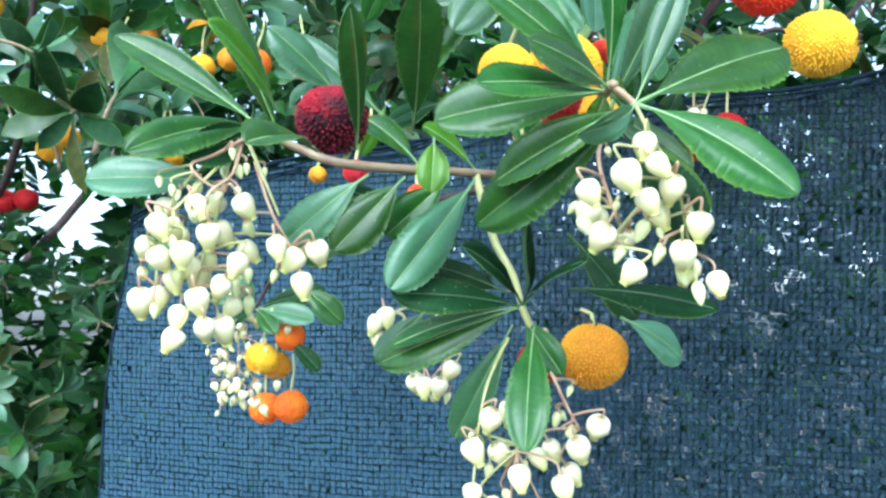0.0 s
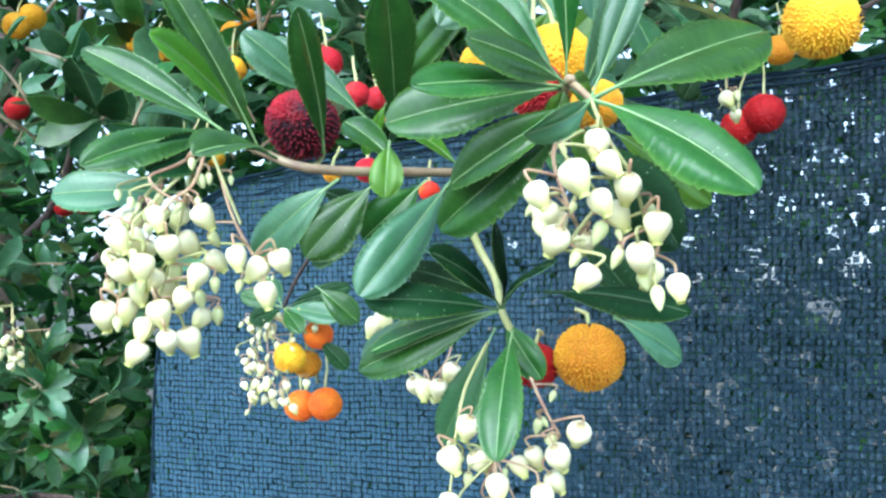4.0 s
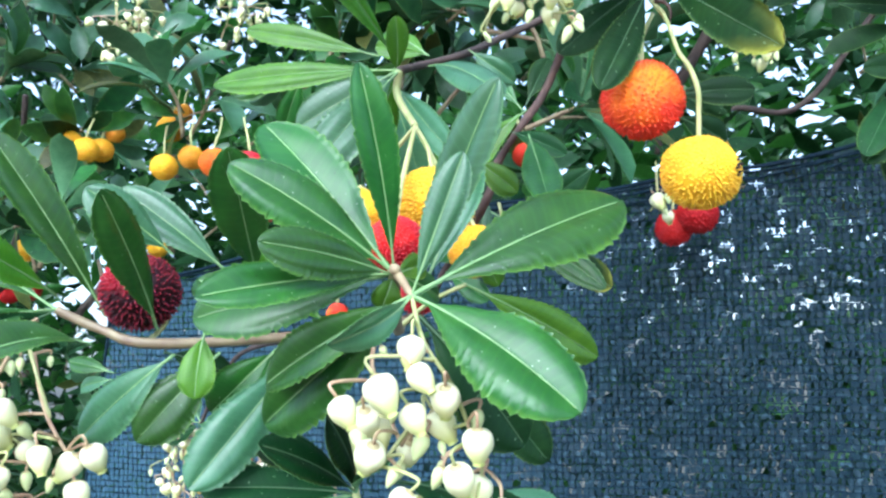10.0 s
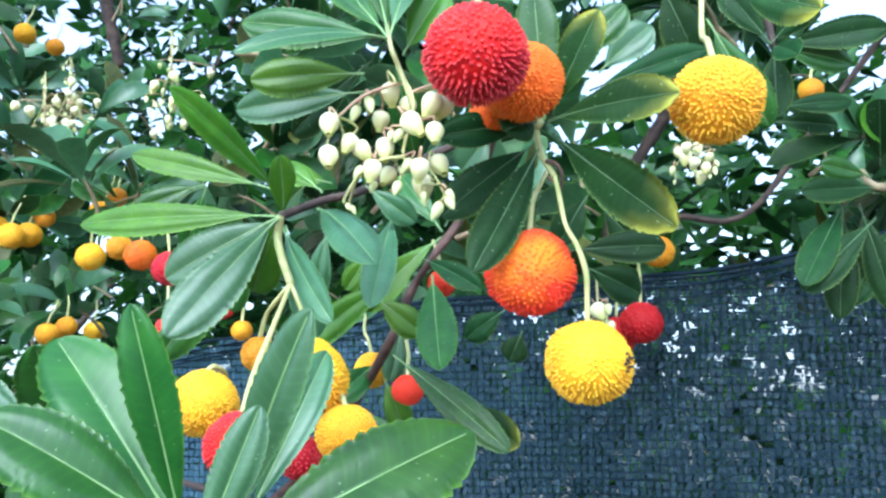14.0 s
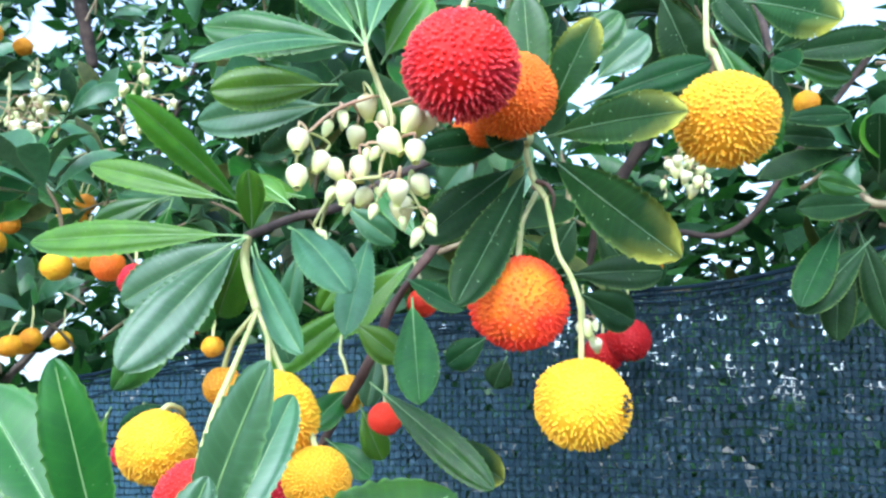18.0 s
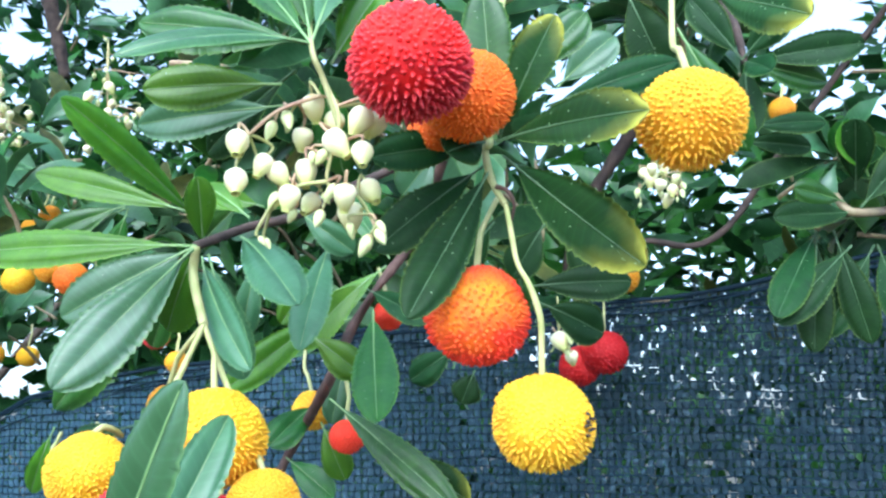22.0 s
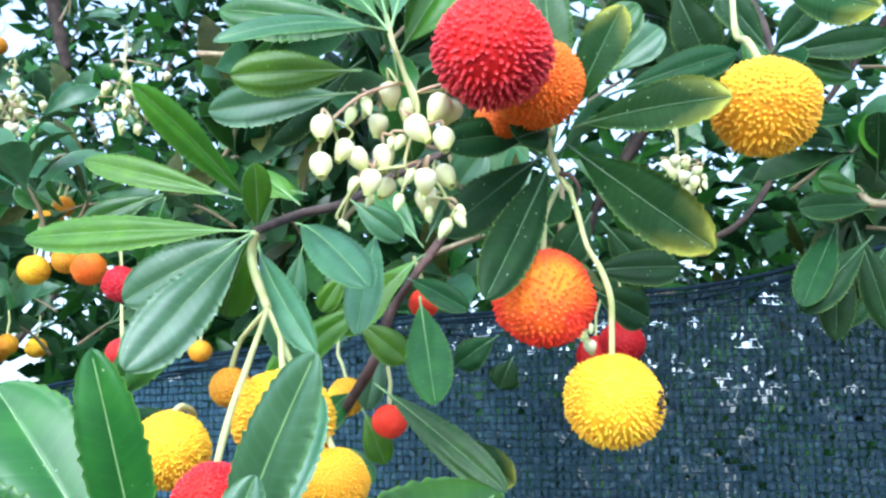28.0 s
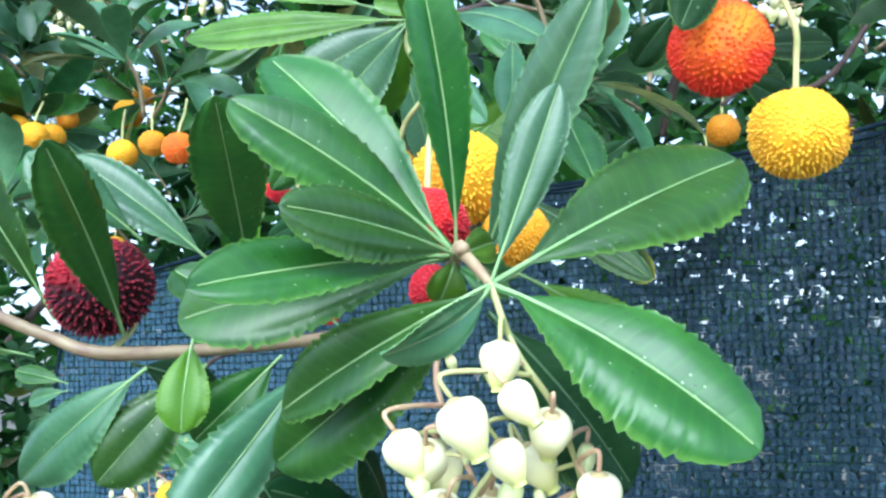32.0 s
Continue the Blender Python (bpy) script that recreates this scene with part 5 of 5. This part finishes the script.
GAPS = ((Vector((0.0976, 0.0845, 1.4773)), (Vector((-0.4026, 1.0257, 1.8719)) - Vector((0.0976, 0.0845, 1.4773))).normalized(), 0.028), (Vector((0.0976, 0.0845, 1.4773)), (Vector((-0.2863, 1.0201, 1.9127)) - Vector((0.0976, 0.0845, 1.4773))).normalized(), 0.015),
        (Vector((-0.0000, -0.0000, 1.4000)), (Vector((-0.4402, 1.0000, 1.4482)) - Vector((-0.0000, -0.0000, 1.4000))).normalized(), 0.042), (Vector((0.0993, 0.0743, 1.4756)), (Vector((0.5604, 1.0459, 1.8739)) - Vector((0.0993, 0.0743, 1.4756))).normalized(), 0.045),
        (Vector((0.0872, 0.0513, 1.4588)), (Vector((0.4496, 1.0539, 1.6592)) - Vector((0.0872, 0.0513, 1.4588))).normalized(), 0.03))


EYE = Vector((0.0587, 0.0196, 1.4250))
BARE = [Vector(q) for q in ((-0.1748, 0.6172, 1.5385), (-0.1497, 0.6194, 1.5367), (-0.2494, 0.6401, 1.5588), (-0.1525, 0.6359, 1.5466), (-0.1698, 0.6638, 1.5371), (0.5690, 1.4711, 1.7007), (0.5949, 1.4536, 1.8465))]


def clear_of_front(p, pad=0.0):
    """Openings in the foliage where the bright sky or a far fruit shows."""
    for eye, way, r in GAPS:
        d = p - eye
        along = d.dot(way)
        if (d - way * along).length < r * along + pad:
            return False
    for q in BARE:
        way = (q - EYE).normalized()
        along = (p - EYE).dot(way)
        if pad and along < (q - EYE).length and (p - EYE - way * along).length < 0.012 + 0.6 * pad:
            return False
    return p.y > 0.42 or p.z > 1.9


def grow(name_label, trunk, limbs, boxes, seed, radius=0.04):
    rnd = random.Random(seed)
    tree = thing("strawberry_tree", trunk[0], name_label, "tree", "trees")
    tube("trunk", trunk, radius, radius * 0.5, GREYBARK, tree, "", 12, 0.3)
    for a, r0, r1 in limbs:
        tube("limb", a, r0, r1, BARK, tree, "", 8, 0.3)
    for (x0, x1), (y0, y1), (z0, z1), n, size in boxes:
        made = 0
        for _ in range(n * 8):
            p = Vector((rnd.uniform(x0, x1), rnd.uniform(y0, y1), rnd.uniform(z0, z1)))
            if noise.noise(p * 4.0 + Vector((seed, 0, 0))) < -0.18 or (p.y < 0.85 and p.z < 1.9 and not clear_of_net(p)) or not clear_of_front(p, 0.03):
                continue
            aim = Vector((rnd.uniform(-0.9, 0.9), rnd.uniform(-1.0, 0.2), rnd.uniform(-0.3, 0.9)))
            add_sprig(tree, p, aim, rnd, size * rnd.uniform(0.8, 1.15), rnd.randint(7, 10))
            made += 1
            if made >= n:
                break
    return tree


grow("strawberry tree whose leafy limbs hang over the net", [(1.95, 0.95, 0), (1.92, 0.92, 0.9), (1.75, 0.84, 1.9), (1.40, 0.70, 2.45)],
     (([(1.40, 0.70, 2.45), (0.80, 0.58, 2.25), (0.60, 0.56, 2.10), (0.36, 0.52, 1.92), (0.125, 0.37, 1.63)], 0.009, 0.004), ([(0.36, 0.52, 1.92), (0.20, 0.42, 1.78), (0.10, 0.36, 1.66)], 0.004, 0.002),
      ([(0.60, 0.56, 2.10), (0.50, 0.55, 1.85), (0.46, 0.54, 1.62)], 0.005, 0.0024), ([(0.36, 0.52, 1.92), (0.26, 0.50, 1.72)], 0.004, 0.0024),
      ([(0.36, 0.52, 1.92), (0.2556, 0.5733, 1.7134), (0.2297, 0.5585, 1.6641), (0.2137, 0.5639, 1.6172), (0.1894, 0.5680, 1.5788), (0.1760, 0.5760, 1.5550), (0.1700, 0.5900, 1.5250)], 0.0075, 0.0020),
      ([(0.50, 0.55, 1.85), (0.3019, 0.5396, 1.6069), (0.2426, 0.5231, 1.5393), (0.2000, 0.5110, 1.5360), (0.1826, 0.5117, 1.5259)], 0.0022, 0.0013)),
     # first box: unseen overhead sprigs, added to shade the right of the net
     (((0.30, 1.10), (-0.10, 0.75), (1.90, 2.30), 130, 1.1), ((-0.1, 0.55), (0.46, 0.75), (1.53, 1.85), 75, 0.68), ((0.2, 0.62), (0.48, 0.78), (1.50, 1.78), 40, 0.68), ((-0.45, 0.1), (0.48, 0.8), (1.48, 1.9), 82, 0.74), ((0.1, 0.5), (0.50, 0.72), (1.55, 1.70), 16, 0.8)), 21, 0.05)
grow("strawberry tree beside the net with dense leaves and fruits", [(-0.95, 1.25, 0), (-0.92, 1.22, 0.7), (-0.90, 1.15, 1.3), (-0.80, 1.1, 1.85)],
     (([(-0.90, 1.15, 1.3), (-0.55, 1.0, 1.45), (-0.42, 0.85, 1.66)], 0.007, 0.003), ([(-0.91, 1.2, 1.0), (-0.6, 1.0, 1.1), (-0.42, 0.9, 1.12)], 0.006, 0.003), ([(-0.80, 1.1, 1.85), (-0.5, 1.05, 2.15), (-0.2, 1.0, 2.3)], 0.008, 0.003),
      ([(-0.80, 1.1, 1.85), (-0.3834, 1.0026, 2.0035), (-0.3653, 1.0162, 1.9227), (-0.3547, 1.0258, 1.8655), (-0.3478, 1.0331, 1.8219)], 0.012, 0.006)),
     (((-1.0, -0.3), (0.75, 1.15), (1.46, 2.0), 135, 0.82), ((-1.0, -0.36), (0.8, 1.2), (0.95, 1.46), 165, 0.62)), 22, 0.03)


def crown(label, seed, boxes, trunk, limbs):
    """A far tree: trunk, limbs and rounded masses of many small leaves in clumps with gaps."""
    rnd = random.Random(seed)
    tree = thing("background_tree", trunk[0], label, "tree", "background trees")
    tube("trunk", trunk, 0.07, 0.03, GREYBARK, tree, "", 10, 0.3)
    for a in limbs:
        tube("limb", a, 0.014, 0.005, GREYBARK, tree, "", 8, 0.3)
    v, f, uv = [], [], []
    for (x0, x1), (y0, y1), (z0, z1), n, cut in boxes:
        for _ in range(n):
            q = Vector((rnd.uniform(-1, 1), rnd.uniform(-1, 1), rnd.uniform(-1, 1)))
            p = Vector((x0 + (x1 - x0) * (q.x + 1) / 2, y0 + (y1 - y0) * (q.y + 1) / 2, z0 + (z1 - z0) * (q.z + 1) / 2))
            if abs(q.x) ** 3 + abs(q.y) ** 3 + max(0, q.z) ** 4 > 1.05 + 0.5 * noise.noise(p * 1.7):
                continue
            if noise.noise(p * 2.6 + Vector((seed, 3, 0))) + 0.4 * noise.noise(p * 7) < cut:
                continue
            if not clear_of_front(p):
                continue
            d = Vector((rnd.gauss(0, 1), rnd.gauss(0, 1), rnd.gauss(0, 0.7))).normalized()
            s = d.cross(Vector((rnd.gauss(0, 1), rnd.gauss(0, 1), rnd.gauss(0, 1)))).normalized()
            u = s.cross(d)
            length, w = rnd.uniform(0.05, 0.085), rnd.uniform(0.011, 0.016)
            k = len(v)
            v += [p, p + d * length * 0.5 + s * w + u * 0.005, p + d * length * 0.55 + u * -0.002, p + d * length * 0.5 - s * w + u * 0.005, p + d * length]
            uv += [(0.5, 0), (1, 0.5), (0.5, 0.5), (0, 0.5), (0.5, 1)]
            f += [(k, k + 1, k + 2), (k, k + 2, k + 3), (k + 1, k + 4, k + 2), (k + 2, k + 4, k + 3)]
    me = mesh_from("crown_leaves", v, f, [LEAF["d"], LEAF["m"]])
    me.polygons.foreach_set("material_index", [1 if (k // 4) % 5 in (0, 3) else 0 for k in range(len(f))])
    me.uv_layers.new(name="leaf").data.foreach_set("uv", [q for l in me.loops for q in uv[l.vertex_index]])
    tagged(part("crown_leaves", me, tree), kind="stuff")
    return tree


crown("dense dark evergreen tree behind the net", 31, (((-0.9, 2.6), (0.95, 2.0), (0.05, 1.50), 27000, -0.45), ((-0.7, 2.4), (1.0, 2.0), (1.25, 1.82), 11000, -0.20), ((-0.6, 2.5), (1.3, 2.7), (1.55, 2.9), 15000, -0.10)),
      [(2.2, 2.3, 0), (2.22, 2.3, 1.0), (2.1, 2.3, 2.4)], ([(2.21, 2.3, 0.7), (1.5, 2.2, 1.15), (0.8, 1.9, 1.3)], [(2.2, 2.3, 1.1), (2.5, 2.2, 1.8), (2.7, 2.2, 2.3)]))
crown("leafy evergreen tree against the bright sky", 32, (((-2.9, 0.2), (1.2, 2.6), (0.05, 1.15), 20000, -0.7), ((-2.8, 0.1), (1.3, 2.5), (0.85, 1.65), 11000, -0.02), ((-2.8, 0.2), (1.4, 2.8), (1.48, 3.1), 21000, -0.16)),
      [(-1.3, 2.0, 0), (-1.28, 2.0, 1.2), (-1.2, 2.05, 2.6)], ([(-1.29, 2.0, 0.9), (-1.9, 2.0, 1.6), (-2.2, 2.1, 2.3)], [(-1.28, 2.0, 1.1), (-0.8, 2.1, 1.7), (-0.5, 2.1, 2.4)]))
